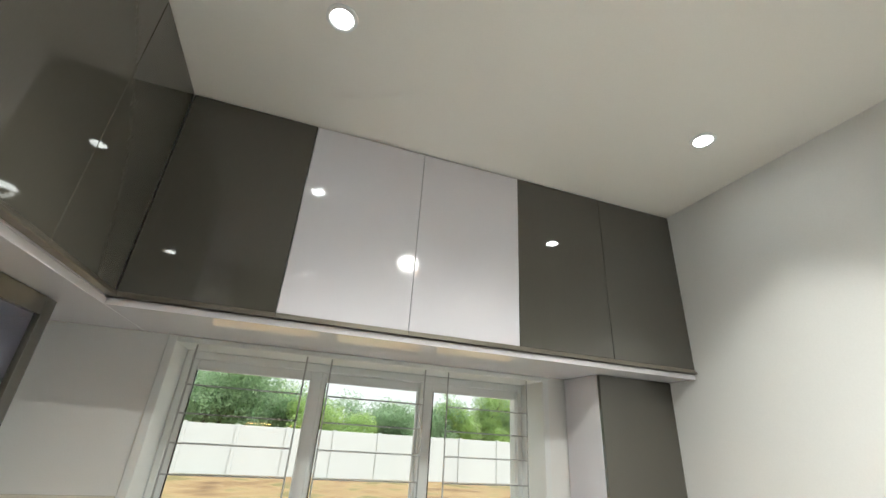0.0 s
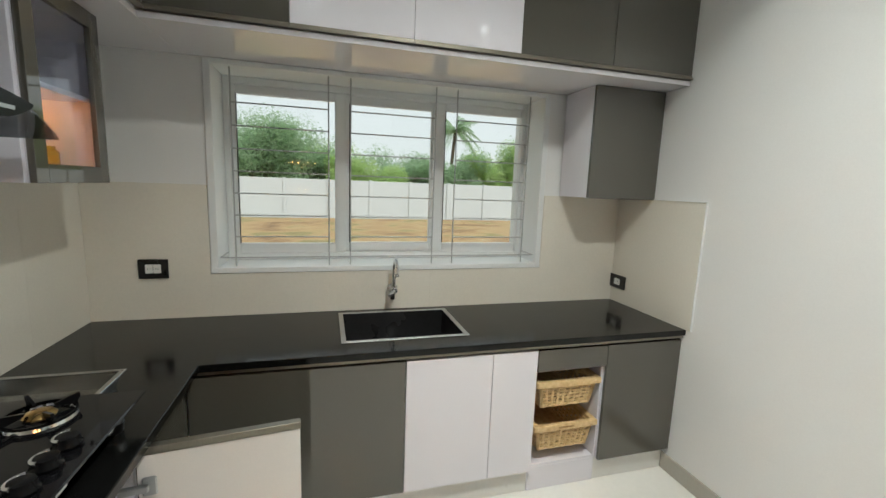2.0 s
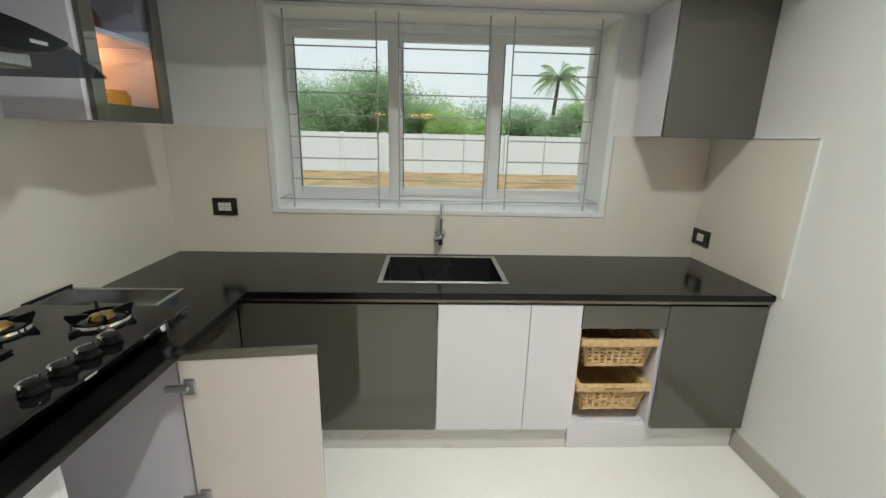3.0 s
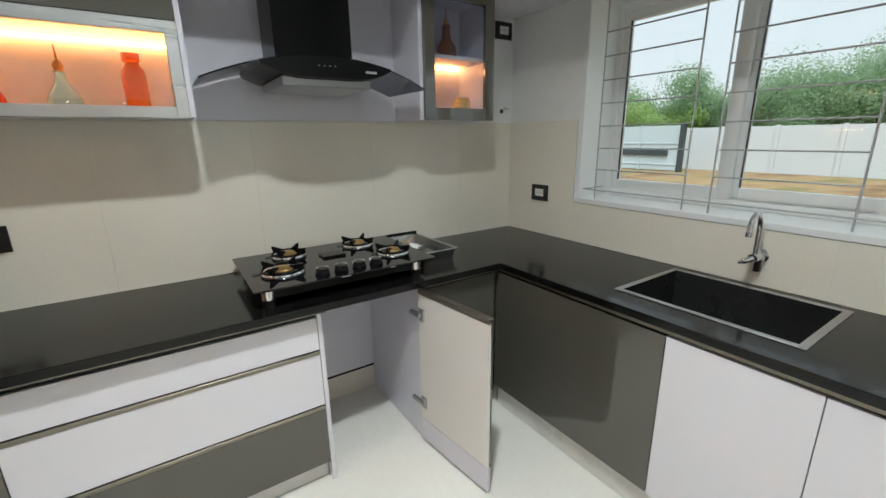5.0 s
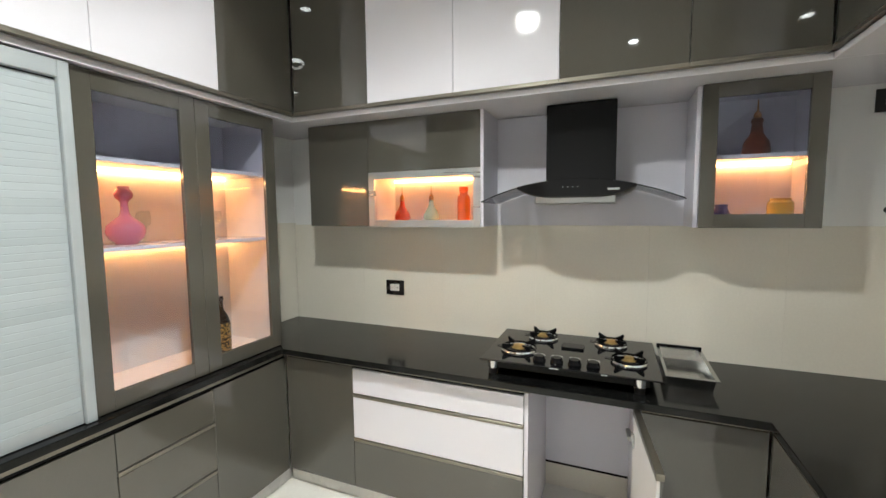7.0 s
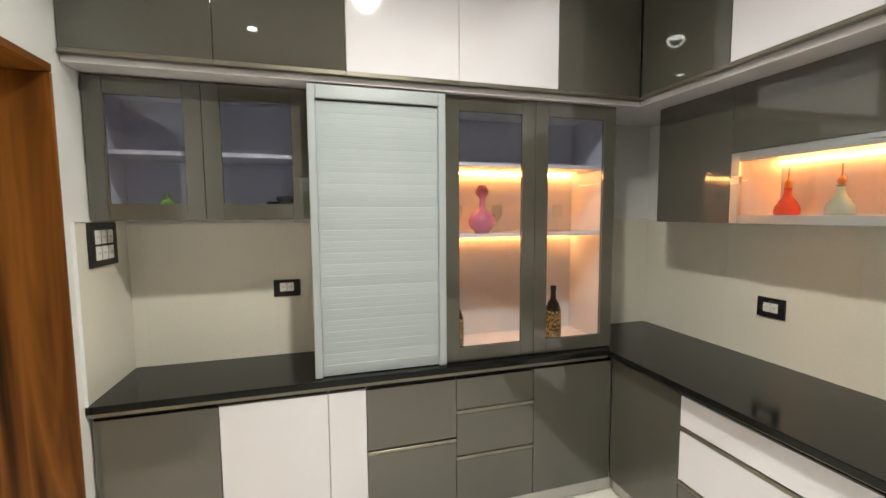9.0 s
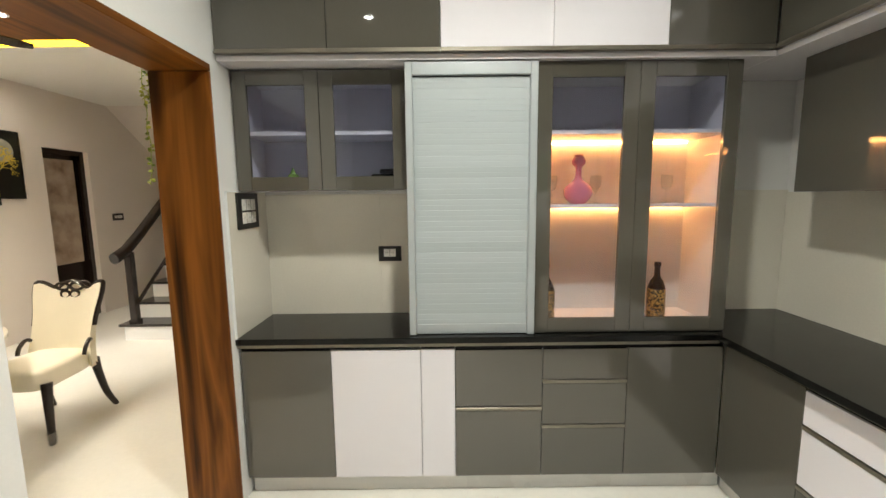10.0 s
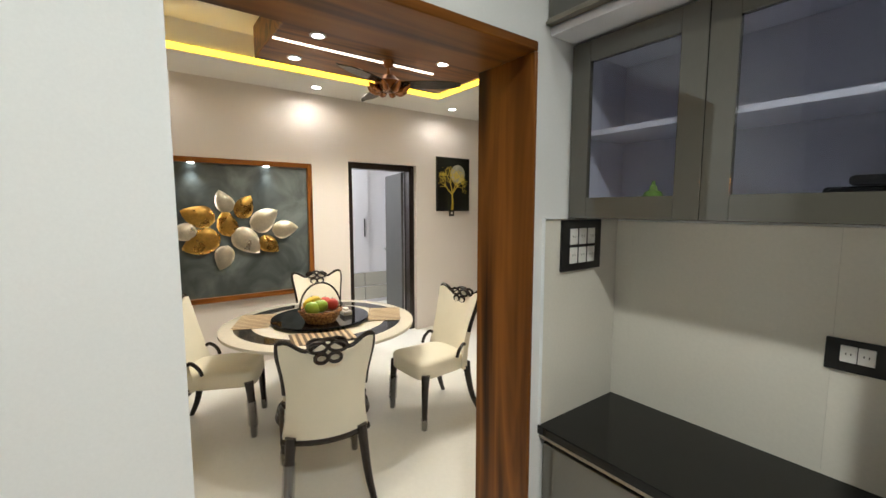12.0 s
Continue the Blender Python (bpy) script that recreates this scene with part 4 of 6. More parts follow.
for x, y, r in ((0.41, 1.80, 0.062), (0.165, 1.885, 0.055), (0.165, 2.235, 0.055), (0.41, 2.315, 0.055)):
    bn = lathe("burner", [(0, 0.008), (r * 0.62, 0.008), (r * 0.66, 0.013), (r * 0.5, 0.022), (0.012, 0.026), (0, 0.026)], (x, y, hz), BRASS, hob, 24, label="brass burner cap")
    lathe("drip_ring", [(r * 1.22, 0.001), (r * 1.30, 0.008), (r * 1.40, 0.009), (r * 1.45, 0.001)], (x, y, hz), CHROME, bn, 32)
    lathe("burner_bowl", [(0, 0.001), (r * 1.2, 0.001), (r * 1.22, 0.004), (r * 0.7, 0.008), (0, 0.008)], (x, y, hz), BLACK, bn, 28)
    bm = bmesh.new()
    add_lathe(bm, [(r * 1.34, 0.0), (r * 1.44, 0.0), (r * 1.44, 0.007), (r * 1.34, 0.007)], (x, y, hz + 0.010), 32)
    for k in range(4):
        an = math.pi / 4 + k * math.pi / 2
        m = Matrix.Translation((x, y, hz)) @ Matrix.Rotation(an, 4, "Z")
        b2m = bmesh.new()
        vs = [b2m.verts.new(v) for v in ((r * 0.55, -0.004, 0.030), (r * 1.55, -0.004, 0.042), (r * 1.6, -0.004, 0.032), (r * 1.40, -0.004, 0.010), (r * 0.6, -0.004, 0.022))]
        ws = [b2m.verts.new(v.co + Vector((0, 0.008, 0))) for v in vs]
        b2m.faces.new(vs)
        b2m.faces.new(ws[::-1])
        for i in range(5):
            b2m.faces.new((vs[i], ws[i], ws[(i + 1) % 5], vs[(i + 1) % 5]))
        b2m.transform(m)
        tmp = bpy.data.meshes.new("arm")
        b2m.to_mesh(tmp)
        b2m.free()
        bm.from_mesh(tmp)
        bpy.data.meshes.remove(tmp)
    bmesh.ops.recalc_face_normals(bm, faces=bm.faces)
    part("pan_support", bm, BLACK, hob)
    tube("igniter_lead", [(x, y, hz + 0.004), (x - 0.02, y - r * 1.9, hz + 0.004)], 0.0025, PLASTIC, hob, 6)
for y in (1.925, 2.005, 2.085, 2.165):
    kn = lathe("knob", [(0, 0.001), (0.029, 0.001), (0.031, 0.007), (0.026, 0.014), (0.024, 0.027), (0, 0.029)], (0.545, y, hz), BLACK, hob, 20)
    pts = [(0.545 + 0.026 * math.cos(a), y + 0.025 * math.sin(a), hz + 0.027 + 0.004 * math.cos(a)) for a in [math.pi * (0.55 + 0.9 * k / 10) for k in range(11)]]
    tube("chrome_arc", pts, 0.0050, CHROME, kn, 8)
box("centre_support", (0.25, 0.33, 2.0, 2.11, hz + 0.001, hz + 0.010), BLACK, hob, 0.003)
box("badge", (0.613, 0.6145, 1.98, 2.02, hz - 0.007, hz - 0.002), ALU, hob, 0, label="small pale badge")
box("badge", (0.613, 0.6145, 2.20, 2.225, hz - 0.007, hz - 0.002), ALU, hob, 0)

tr = thing("steel_tray", (0.24, 2.56, ZT), "open shallow steel tray with a raised rim, beside the hob", "tray")
tx0, tx1, ty0, ty1 = 0.022, 0.455, 2.472, 2.655
zr = ZT + 0.055
bm = bmesh.new()
for b in ((tx0, tx1, ty0, ty1, ZT + 0.001, ZT + 0.004), (tx0, tx0 + 0.003, ty0, ty1, ZT + 0.004, zr), (tx1 - 0.003, tx1, ty0, ty1, ZT + 0.004, zr), (tx0 + 0.003, tx1 - 0.003, ty0, ty0 + 0.003, ZT + 0.004, zr), (tx0 + 0.003, tx1 - 0.003, ty1 - 0.003, ty1, ZT + 0.004, zr)):
    add_box(bm, b)
for z, k in ((zr, 0.0), (ZT + 0.001, 0.012)):
    for v in bm.verts:
        if abs(v.co.z - z) < 0.004:
            v.co.x += k if v.co.x < 0.2 else -k
            v.co.y += k * 0.6 if v.co.y < 2.56 else -k * 0.6
part("pan", bm, TRAYSTEEL, tr)
bm = bmesh.new()
for b in ((tx0, tx1 + 0.014, ty0 - 0.012, ty0 + 0.003, zr + 0.0005, zr + 0.006), (tx0, tx1 + 0.014, ty1 - 0.003, ty1 + 0.014, zr + 0.0005, zr + 0.006), (tx1 - 0.003, tx1 + 0.014, ty0 + 0.003, ty1 - 0.003, zr + 0.0005, zr + 0.006), (tx0, tx0 + 0.012, ty0 + 0.003, ty1 - 0.003, zr + 0.0005, zr + 0.006)):
    add_box(bm, b, 0.0015)
part("rim", bm, TRAYSTEEL, tr)
tube("end_bar", [(tx0 + 0.006, ty0 - 0.012, zr + 0.013), (tx0 + 0.006, ty1 + 0.014, zr + 0.013)], 0.007, BLACK, tr, 8)

# ---- bottles and vases in the cabinets ----
REDGLASS = solid_glass("red_glass", (0.90, 0.07, 0.01))
ORANGEGLASS = solid_glass("orange_glass", (0.98, 0.20, 0.015))
PALEGLASS = solid_glass("pale_green_glass", (0.55, 0.75, 0.62))
BROWNGLASS = solid_glass("brown_glass", (0.30, 0.06, 0.02))
PINK = varied("pink_glaze", (0.55, 0.16, 0.22), 0.15, amount=0.08)
YELLOWG = solid_glass("yellow_glass", (0.85, 0.55, 0.05))
BLUEG = solid_glass("blue_glass", (0.08, 0.08, 0.40))
GREENG = solid_glass("green_glass", (0.35, 0.62, 0.12))
CORK = solid_glass("amber_stopper", (0.85, 0.38, 0.05))
BOTTLE = varied("dark_bottle", (0.022, 0.014, 0.010), 0.15, amount=0.3)
GOLDDOT = ramped("gold_decoration", ((0.45, (0.03, 0.02, 0.01)), (0.55, (0.45, 0.28, 0.08))), 0.35, 90, bump=0.4)

FLASK = [(0, 0), (0.030, 0), (0.043, 0.010), (0.050, 0.030), (0.047, 0.050), (0.034, 0.074), (0.021, 0.092), (0.015, 0.110), (0.014, 0.130), (0.019, 0.136), (0.0, 0.138)]
JAR = [(0, 0), (0.036, 0), (0.038, 0.005), (0.039, 0.135), (0.035, 0.155), (0.024, 0.168), (0.022, 0.180), (0.028, 0.184), (0.028, 0.210), (0, 0.211)]


def bottle(name, profile, at, mat, label, stopper=None, scale=1.0):
    t = thing(name, at, label, "bottle" if name != "vase" else "vase")
    lathe("body", [(r * scale, z * scale) for r, z in profile], at, mat, t)
    if stopper:
        top = profile[-1][1] * scale
        lathe("stopper", [(0, 0), (0.012 * scale, 0), (0.016 * scale, 0.014 * scale), (0.012 * scale, 0.028 * scale), (0.0035 * scale, 0.034 * scale), (0.0022 * scale, 0.085 * scale), (0, 0.086 * scale)], (at[0], at[1], at[2] + top), stopper, t, 14)
    return t


zn = Z0U + 0.019
bottle("glass_flask", FLASK, (0.15, 1.0, zn), REDGLASS, "red glass flask with a slender amber stopper in the lit niche", CORK)
bottle("glass_flask", FLASK, (0.15, 1.2, zn), PALEGLASS, "pale green glass flask with a slender amber stopper", CORK)
bottle("glass_bottle", JAR, (0.15, 1.41, zn), ORANGEGLASS, "tall orange-red glass bottle in the lit niche")
bottle("glass_flask", [(0, 0), (0.050, 0), (0.056, 0.02), (0.050, 0.065), (0.026, 0.10), (0.020, 0.15), (0.026, 0.155), (0.022, 0.17), (0, 0.17)], (0.15, 2.825, 1.895), BROWNGLASS, "brown glass flask on the cabinet's shelf", CORK)
bottle("glass_jar", [(0, 0), (0.05, 0), (0.05, 0.09), (0.04, 0.10), (0.04, 0.11), (0, 0.11)], (0.15, 2.928, zn), YELLOWG, "yellow glass jar in the lit cabinet")
bottle("glass_jar", [(0, 0), (0.035, 0), (0.038, 0.04), (0.025, 0.07), (0.028, 0.085), (0, 0.085)], (0.16, 2.70, zn), BLUEG, "small blue glass jar in the lit cabinet")
bottle("vase", [(0, 0), (0.040, 0), (0.044, 0.008), (0.066, 0.028), (0.076, 0.056), (0.070, 0.084), (0.046, 0.108), (0.024, 0.124), (0.016, 0.145), (0.015, 0.185), (0.021, 0.196), (0.032, 0.206), (0.036, 0.222), (0.031, 0.238), (0.020, 0.246), (0.024, 0.256), (0, 0.258)], (1.305, 0.22, 1.524), PINK, "pink glazed gourd vase on the lit shelf")
WINE = [(0, 0), (0.043, 0), (0.045, 0.01), (0.045, 0.17), (0.034, 0.205), (0.016, 0.235), (0.014, 0.285), (0.018, 0.29), (0.017, 0.312), (0, 0.312)]
for x, y in ((0.86, 0.23), (1.47, 0.24)):
    t = bottle("wine_bottle", WINE, (x, y, ZT + 0.021), BOTTLE, "dark bottle with a gold-flecked decorated lower half")
    lathe("decoration", [(0.0455, 0.012), (0.0475, 0.015), (0.0475, 0.165), (0.0455, 0.168)], (x, y, ZT + 0.021), GOLDDOT, t)
bottle("glass_jar", [(0, 0), (0.030, 0), (0.033, 0.010), (0.026, 0.026), (0.012, 0.034), (0.012, 0.044), (0.006, 0.050), (0.006, 0.062), (0, 0.063)], (2.822, 0.22, 1.665), GREENG, "small green glass pot behind the cabinet pane")
shoe = thing("folded_bag", (2.33, 0.2, 1.665), "small dark folded item lying in the cabinet", "bag")
for q, dz, w in (((2.33, 0.2), 0, 0.075), ((2.31, 0.2), 0.026, 0.05)):
    bm = add_box(bmesh.new(), (q[0] - w, q[0] + w, q[1] - 0.05, q[1] + 0.05, 1.665 + dz, 1.690 + dz), 0.010, 3)
    smooth(part("fold", bm, BLACK if dz == 0 else PLASTIC, shoe), 40)
def goblet(x, y, z):
    g = thing("wine_glass", (x, y, z), "clear stemmed glass on the lit shelf", "glass", "stemmed glasses")
    ob = lathe("bowl", [(0, 0), (0.03, 0), (0.03, 0.003), (0.004, 0.006), (0.004, 0.06), (0.024, 0.08), (0.032, 0.115), (0.028, 0.15), (0.027, 0.15), (0.030, 0.115), (0.022, 0.083), (0, 0.066)], (x, y, z), GLASS, g, 20)
    return g


for x in (1.19, 1.43, 0.95, 0.80):
    goblet(x, 0.16, 1.524)

# ---- dining room shell ----
DINING_W = 58.0
DPAINT = varied("warm_white_wall_paint", (0.76, 0.70, 0.65), 0.55, amount=0.03, fine=180, coarse=1.6, bump=0.06)
D2A, D2B, D2Z = -1.40, -0.455, 2.18      # bedroom door
D3A, D3B, D3Z = -3.20, -2.56, 2.20       # end door
ART0, ART1, AZ0, AZ1 = 0.022, 1.62, 0.735, 2.085
HX = DX + 0.22
wd = boxes("wall_dining_far", [(DX, HX, DY0, D3A, 0, 3.3), (DX, HX, D3A, D3B, D3Z, 3.3), (DX, HX, D3B, D2A, 0, 3.3), (DX, HX, D2A, D2B, D2Z, 3.3), (DX, HX, D2B, DY1, 0, 3.3)], DPAINT)
structure(wd, "warm white dining room wall with two doorways", "wall")
structure(boxes("wall_dining_north", [(XW + WT, HX, DY1, DY1 + 0.2, 0, 3.3)], DPAINT), "white painted end wall of the dining room", "wall")
structure(boxes("wall_dining_south", [(XW, HX, DY0 - 0.2, DY0, 0, 3.3), (XW, XW + WT, DY0, -0.2, 0, 3.3)], DPAINT), "white painted walls beside the staircase", "wall")
# ceiling: dropped border round a raised tray
TX0, TX1, TY0, TY1 = 3.95, 6.13, -1.31, 2.7
cb = boxes("ceiling_dining", [(XW + WT, DX, DY0, TY0, DZ, 3.3), (XW + WT, DX, TY1, DY1, DZ, 3.3), (XW + WT, TX0, TY0, TY1, DZ, 3.3), (TX1, DX, TY0, TY1, DZ, 3.3), (TX0, TX1, TY0, TY1, 3.12, 3.3)], CEIL)
structure(cb, "white dining ceiling with a dropped border round a tray", "ceiling")
cove = thing("cove_light", (TX1, 0.5, DZ), "yellow glowing light strip round the ceiling tray", "cove light")
for b in ((TX1 - 0.012, TX1 - 0.001, TY0 + 0.012, TY1, DZ + 0.01, DZ + 0.055), (TX0, TX1 - 0.012, TY0 + 0.001, TY0 + 0.012, DZ + 0.01, DZ + 0.055), (TX0 + 0.001, TX0 + 0.012, TY0 + 0.012, TY1, DZ + 0.01, DZ + 0.055)):
    box("strip", b, YELLOW, cove, 0.002)
wb = thing("ceiling_panel", (5.4, -0.15, DZ), "walnut-veneered dropped ceiling panel over the dining table", "ceiling panel")
box("panel", (4.68, 5.92, -1.12, 0.71, DZ - 0.01, 3.118), WOODH, wb, 0.004)
box("light_strip", (5.375, 5.40, -0.71, 0.70, DZ - 0.0135, DZ - 0.0105), STRIP, wb, 0, label="white glowing line of light")
for x, y in ((5.16, 0.45), (5.71, 0.45), (5.70, -0.10), (5.11, -0.62), (5.70, -0.78)):
    downlight(x, y, DZ - 0.0105, DINING_W * 1.35, group="dining downlights", r=0.042, spread=125, color=(1.0, 0.90, 0.77))
for x, y in ((6.46, 0.0), (6.40, -1.72), (6.46, 1.6), (5.0, -2.2)):
    downlight(x, y, DZ, DINING_W * 0.26, group="dining downlights", r=0.045, spread=174, color=(1.0, 0.91, 0.79))

tiled_floor("floor", -0.2, XW, -0.2, YW + 0.2, 0.8, "polished ivory tiled kitchen floor")
tiled_floor("floor_dining", XW, HX + 3.2, DY0, DY1, 0.8, "polished ivory tiled dining room floor")

# bedroom beyond the door
structure(boxes("wall_bedroom", [(HX + 3.2, HX + 3.4, DY0, DY1, 0, 3.3), (HX, HX + 3.4, -2.6, -2.4, 0, 3.3), (HX, HX + 3.4, DY1, DY1 + 0.2, 0, 3.3)], PAINT), "plain white walls of the room beyond", "wall")
structure(boxes("ceiling_bedroom", [(HX, HX + 3.4, DY0 - 0.2, DY1 + 0.2, 3.0, 3.3)], CEIL), "plain white ceiling of the room beyond", "ceiling")
# added fill light without a fixture, to brighten the view through the door
bl = bpy.data.lights.new("bedroom_fill", "AREA")
bl.shape, bl.size, bl.energy = "DISK", 0.5, 90
o = new("bedroom_fill", bl)
o.matrix_world = look((HX + 1.3, -0.2, 2.98), (HX + 1.3, -0.2, 0))


def door_frame(name, y0, y1, z, w, label):
    t = thing(name, (DX, (y0 + y1) / 2, 0), label, "door frame", kind="structure")
    xa, xb = DX + 0.06, DX + 0.20
    box("jamb", (xa, xb, y0, y0 + w, 0, z), DARKWOOD, t, 0.004)
    box("jamb", (xa, xb, y1 - w, y1, 0, z), DARKWOOD, t, 0.004)
    box("head", (xa, xb, y0 + w, y1 - w, z - w, z), DARKWOOD, t, 0.004)
    return t


door_frame("door_2", D2A, D2B, D2Z, 0.075, "dark wooden door frame to the bedroom")
door_frame("door_3", D3A, D3B, D3Z, 0.06, "dark wooden door frame near the stairs")
DOORG = varied("grey_door_laminate", (0.07, 0.07, 0.07), 0.5, amount=0.04, rough_var=0.01)
dl = thing("door_leaf", (DX + 0.2, D2A + 0.09, 0.01), "dark grey bedroom door standing open inward", "door")
box("leaf", (DX + 0.20, DX + 1.03, D2A + 0.078, D2A + 0.112, 0.012, D2Z - 0.08), DOORG, dl, 0.003)
tube("handle", [(DX + 0.95, D2A + 0.115, 1.02), (DX + 0.95, D2A + 0.16, 1.02), (DX + 0.84, D2A + 0.165, 1.02)], 0.010, CHROME, dl, 8)
dl.matrix_basis = Matrix.Translation((DX + 0.2, D2A + 0.09, 0.01)) @ Matrix.Rotation(radians(-14), 4, "Z")
d3 = thing("door_leaf", (DX + 0.15, D3A + 0.06, 0.01), "brown door with a frosted floral glass upper panel, closed", "door")
FROST = ramped("frosted_glass", ((0.4, (0.45, 0.36, 0.28)), (0.6, (0.30, 0.22, 0.16)), (0.75, (0.14, 0.09, 0.05))), 0.3, 5, bump=0)
box("leaf", (DX + 0.13, DX + 0.165, D3A + 0.062, D3B - 0.062, 0.012, D3Z - 0.063), DARKWOOD, d3, 0.003)
box("glass_panel", (DX + 0.122, DX + 0.1295, D3A + 0.10, D3B - 0.10, 0.75, D3Z - 0.12), FROST, d3, 0.002)
structure(boxes("wall_closet", [(HX, HX + 0.1, D3A - 0.2, D3B + 0.1, 0, 3.0)], PAINT), "plain wall closing the doorway by the stairs", "wall")
# wardrobe in the bedroom
wr = thing("wardrobe", (HX + 2.0, 0.1, 0), "white fitted wardrobe with grey drawers and an open shelf bay", "wardrobe")
box("body", (HX + 1.62, HX + 2.2, -2.35, 0.6, 0.0, 2.5), WHITE, wr, 0.003)
for k in range(4):
    d = box("door", (HX + 1.60, HX + 1.619, -1.60 + 0.5 * k, -1.104 + 0.5 * k, 0.55, 2.3), WHITE, wr, 0.002)
    box("handle", (HX + 1.575, HX + 1.60, -1.53 + 0.5 * k, -1.515 + 0.5 * k, 1.15, 1.45), PLASTIC, d, 0.003)
for k in range(2):
    for j in range(3):
        box("drawer", (HX + 1.598, HX + 1.619, -2.33 + j * 0.82, -1.52 + j * 0.82, 0.06 + 0.24 * k, 0.285 + 0.24 * k), SKIRT, wr, 0.002)
box("top_band", (HX + 1.598, HX + 1.619, -2.35, 0.6, 2.31, 2.5), SKIRT, wr, 0.002)

# ---- dining table and chairs ----
MARBLE = varied("cream_marble", (0.78, 0.73, 0.62), 0.12, amount=0.06, fine=30, coarse=3)
DARKM = varied("dark_marble", (0.025, 0.022, 0.020), 0.10, amount=0.5, fine=40, coarse=4)
TC = (5.27, 0.45)
tb = thing("dining_table", (*TC, 0), "round cream marble dining table with a dark inlaid ring", "table")
top = lathe("tabletop", [(0, 0.725), (0.685, 0.725), (0.72, 0.735), (0.72, 0.755), (0.705, 0.762), (0, 0.762)], (*TC, 0), MARBLE, tb, 64)
lathe("inlay_ring", [(0.50, 0.7625), (0.62, 0.7625), (0.62, 0.7640), (0.50, 0.7640)], (*TC, 0), DARKM, top, 64, label="dark marble inlay")
lathe("pedestal", [(0, 0.0), (0.35, 0.0), (0.365, 0.03), (0.35, 0.08), (0.27, 0.11), (0.17, 0.16), (0.13, 0.3), (0.16, 0.5), (0.24, 0.66), (0.34, 0.724), (0, 0.724)], (*TC, 0.001), DARKM, tb, 40)
ls = thing("turntable", (*TC, 0.764), "black round turntable in the middle of the table", "turntable")
lathe("disc", [(0, 0.012), (0.355, 0.012), (0.37, 0.020), (0.365, 0.030), (0, 0.030)], (*TC, 0.764), BLACKGLASS, ls, 48)
lathe("foot_ring", [(0, 0.0), (0.14, 0.0), (0.14, 0.012), (0, 0.012)], (*TC, 0.7645), BLACK, ls, 32)
BAMA = varied("bamboo_light", (0.60, 0.46, 0.28), 0.6, amount=0.15)
BAMB = varied("bamboo_dark", (0.13, 0.08, 0.045), 0.6, amount=0.2)
for cx, cy, an in ((5.52, 0.88, -22), (5.13, -0.03, -29.5), (4.84, 0.60, 80)):
    m = Matrix.Translation((cx, cy, 0.765)) @ Matrix.Rotation(radians(an), 4, "Z")
    t = thing("placemat", (cx, cy, 0.765), "striped bamboo placemat on the table", "placemat", "placemats")
    for k in range(20):
        bm = add_box(bmesh.new(), (-0.205 + k * 0.0205, -0.1858 + k * 0.0205, -0.13, 0.13, 0, 0.004), 0.001)
        bm.transform(m)
        part("reed_band", bm, BAMB if k % 2 else BAMA, t)

RUST = ramped("woven_basket", ((0.4, (0.16, 0.06, 0.02)), (0.6, (0.42, 0.22, 0.07))), 0.5, 60, bump=0.5)
fb = thing("fruit_basket", (5.13, 0.50, 0.794), "brown woven basket with a hoop handle and artificial fruit", "basket")
bx, by, bz = 5.13, 0.50, 0.7945
bm = bmesh.new()
for r in range(7):
    rr = 0.105 + 0.008 * r
    add_tube(bm, [(bx + (rr + 0.004 * math.sin(10 * a + r * math.pi)) * math.cos(a), by + (rr + 0.004 * math.sin(10 * a + r * math.pi)) * math.sin(a), bz + 0.008 + r * 0.0135) for a in [2 * math.pi * i / 48 for i in range(49)]], 0.0072, 5)
add_lathe(bm, [(0, 0), (0.11, 0), (0.11, 0.006), (0, 0.006)], (bx, by, bz), 24)
part("woven_body", bm, RUST, fb)
tube("handle", [(bx + 0.02 * math.cos(a), by + 0.15 * math.cos(a), bz + 0.09 + 0.20 * math.sin(a)) for a in [math.pi * i / 20 for i in range(21)]], 0.007, DARKWOOD, fb, 6)
FG = varied("green_fruit", (0.28, 0.42, 0.04), 0.4, amount=0.2, fine=20, coarse=5)
FY = varied("yellow_fruit", (0.72, 0.50, 0.04), 0.4, amount=0.15, fine=20, coarse=5)
FR = varied("red_fruit", (0.50, 0.06, 0.05), 0.35, amount=0.25, fine=20, coarse=5)


def fruit(x, y, z, r, mat, stretch, label):
    t = thing("fruit", (x, y, z), label, "fruit", "fruit in the basket")
    bm = add_lathe(bmesh.new(), [(0, -r), (r * 0.5, -r * 0.9), (r * 0.88, -r * 0.45), (r, 0), (r * 0.9, r * 0.45), (r * 0.55, r * 0.86), (r * 0.12, r * 0.93), (0, r * 0.85)], (0, 0, 0), 16)
    bm.transform(Matrix.Translation((x, y, z)) @ Matrix.Rotation(random.uniform(-0.5, 0.5), 4, "X") @ Matrix.Diagonal((1, stretch, 1, 1)))
    smooth(part("flesh", bm, mat, t), 60)
    bm = add_tube(bmesh.new(), [(x, y, z + r * 0.8), (x + 0.004, y, z + r * 1.12)], 0.003, 5)
    part("stalk", bm, DARKWOOD, t)


fruit(bx - 0.05, by + 0.075, bz + 0.115, 0.052, FG, 1.15, "green artificial apple in the basket")
fruit(bx - 0.05, by + 0.02, bz + 0.125, 0.048, FG, 1.2, "green artificial mango in the basket")
fruit(bx + 0.04, by + 0.05, bz + 0.135, 0.048, FY, 1.5, "yellow artificial mango in the basket")
fruit(bx - 0.02, by - 0.085, bz + 0.12, 0.045, FR, 1.0, "red artificial apple in the basket")
fruit(bx + 0.06, by - 0.06, bz + 0.12, 0.045, FR, 1.0, "red artificial apple in the basket")
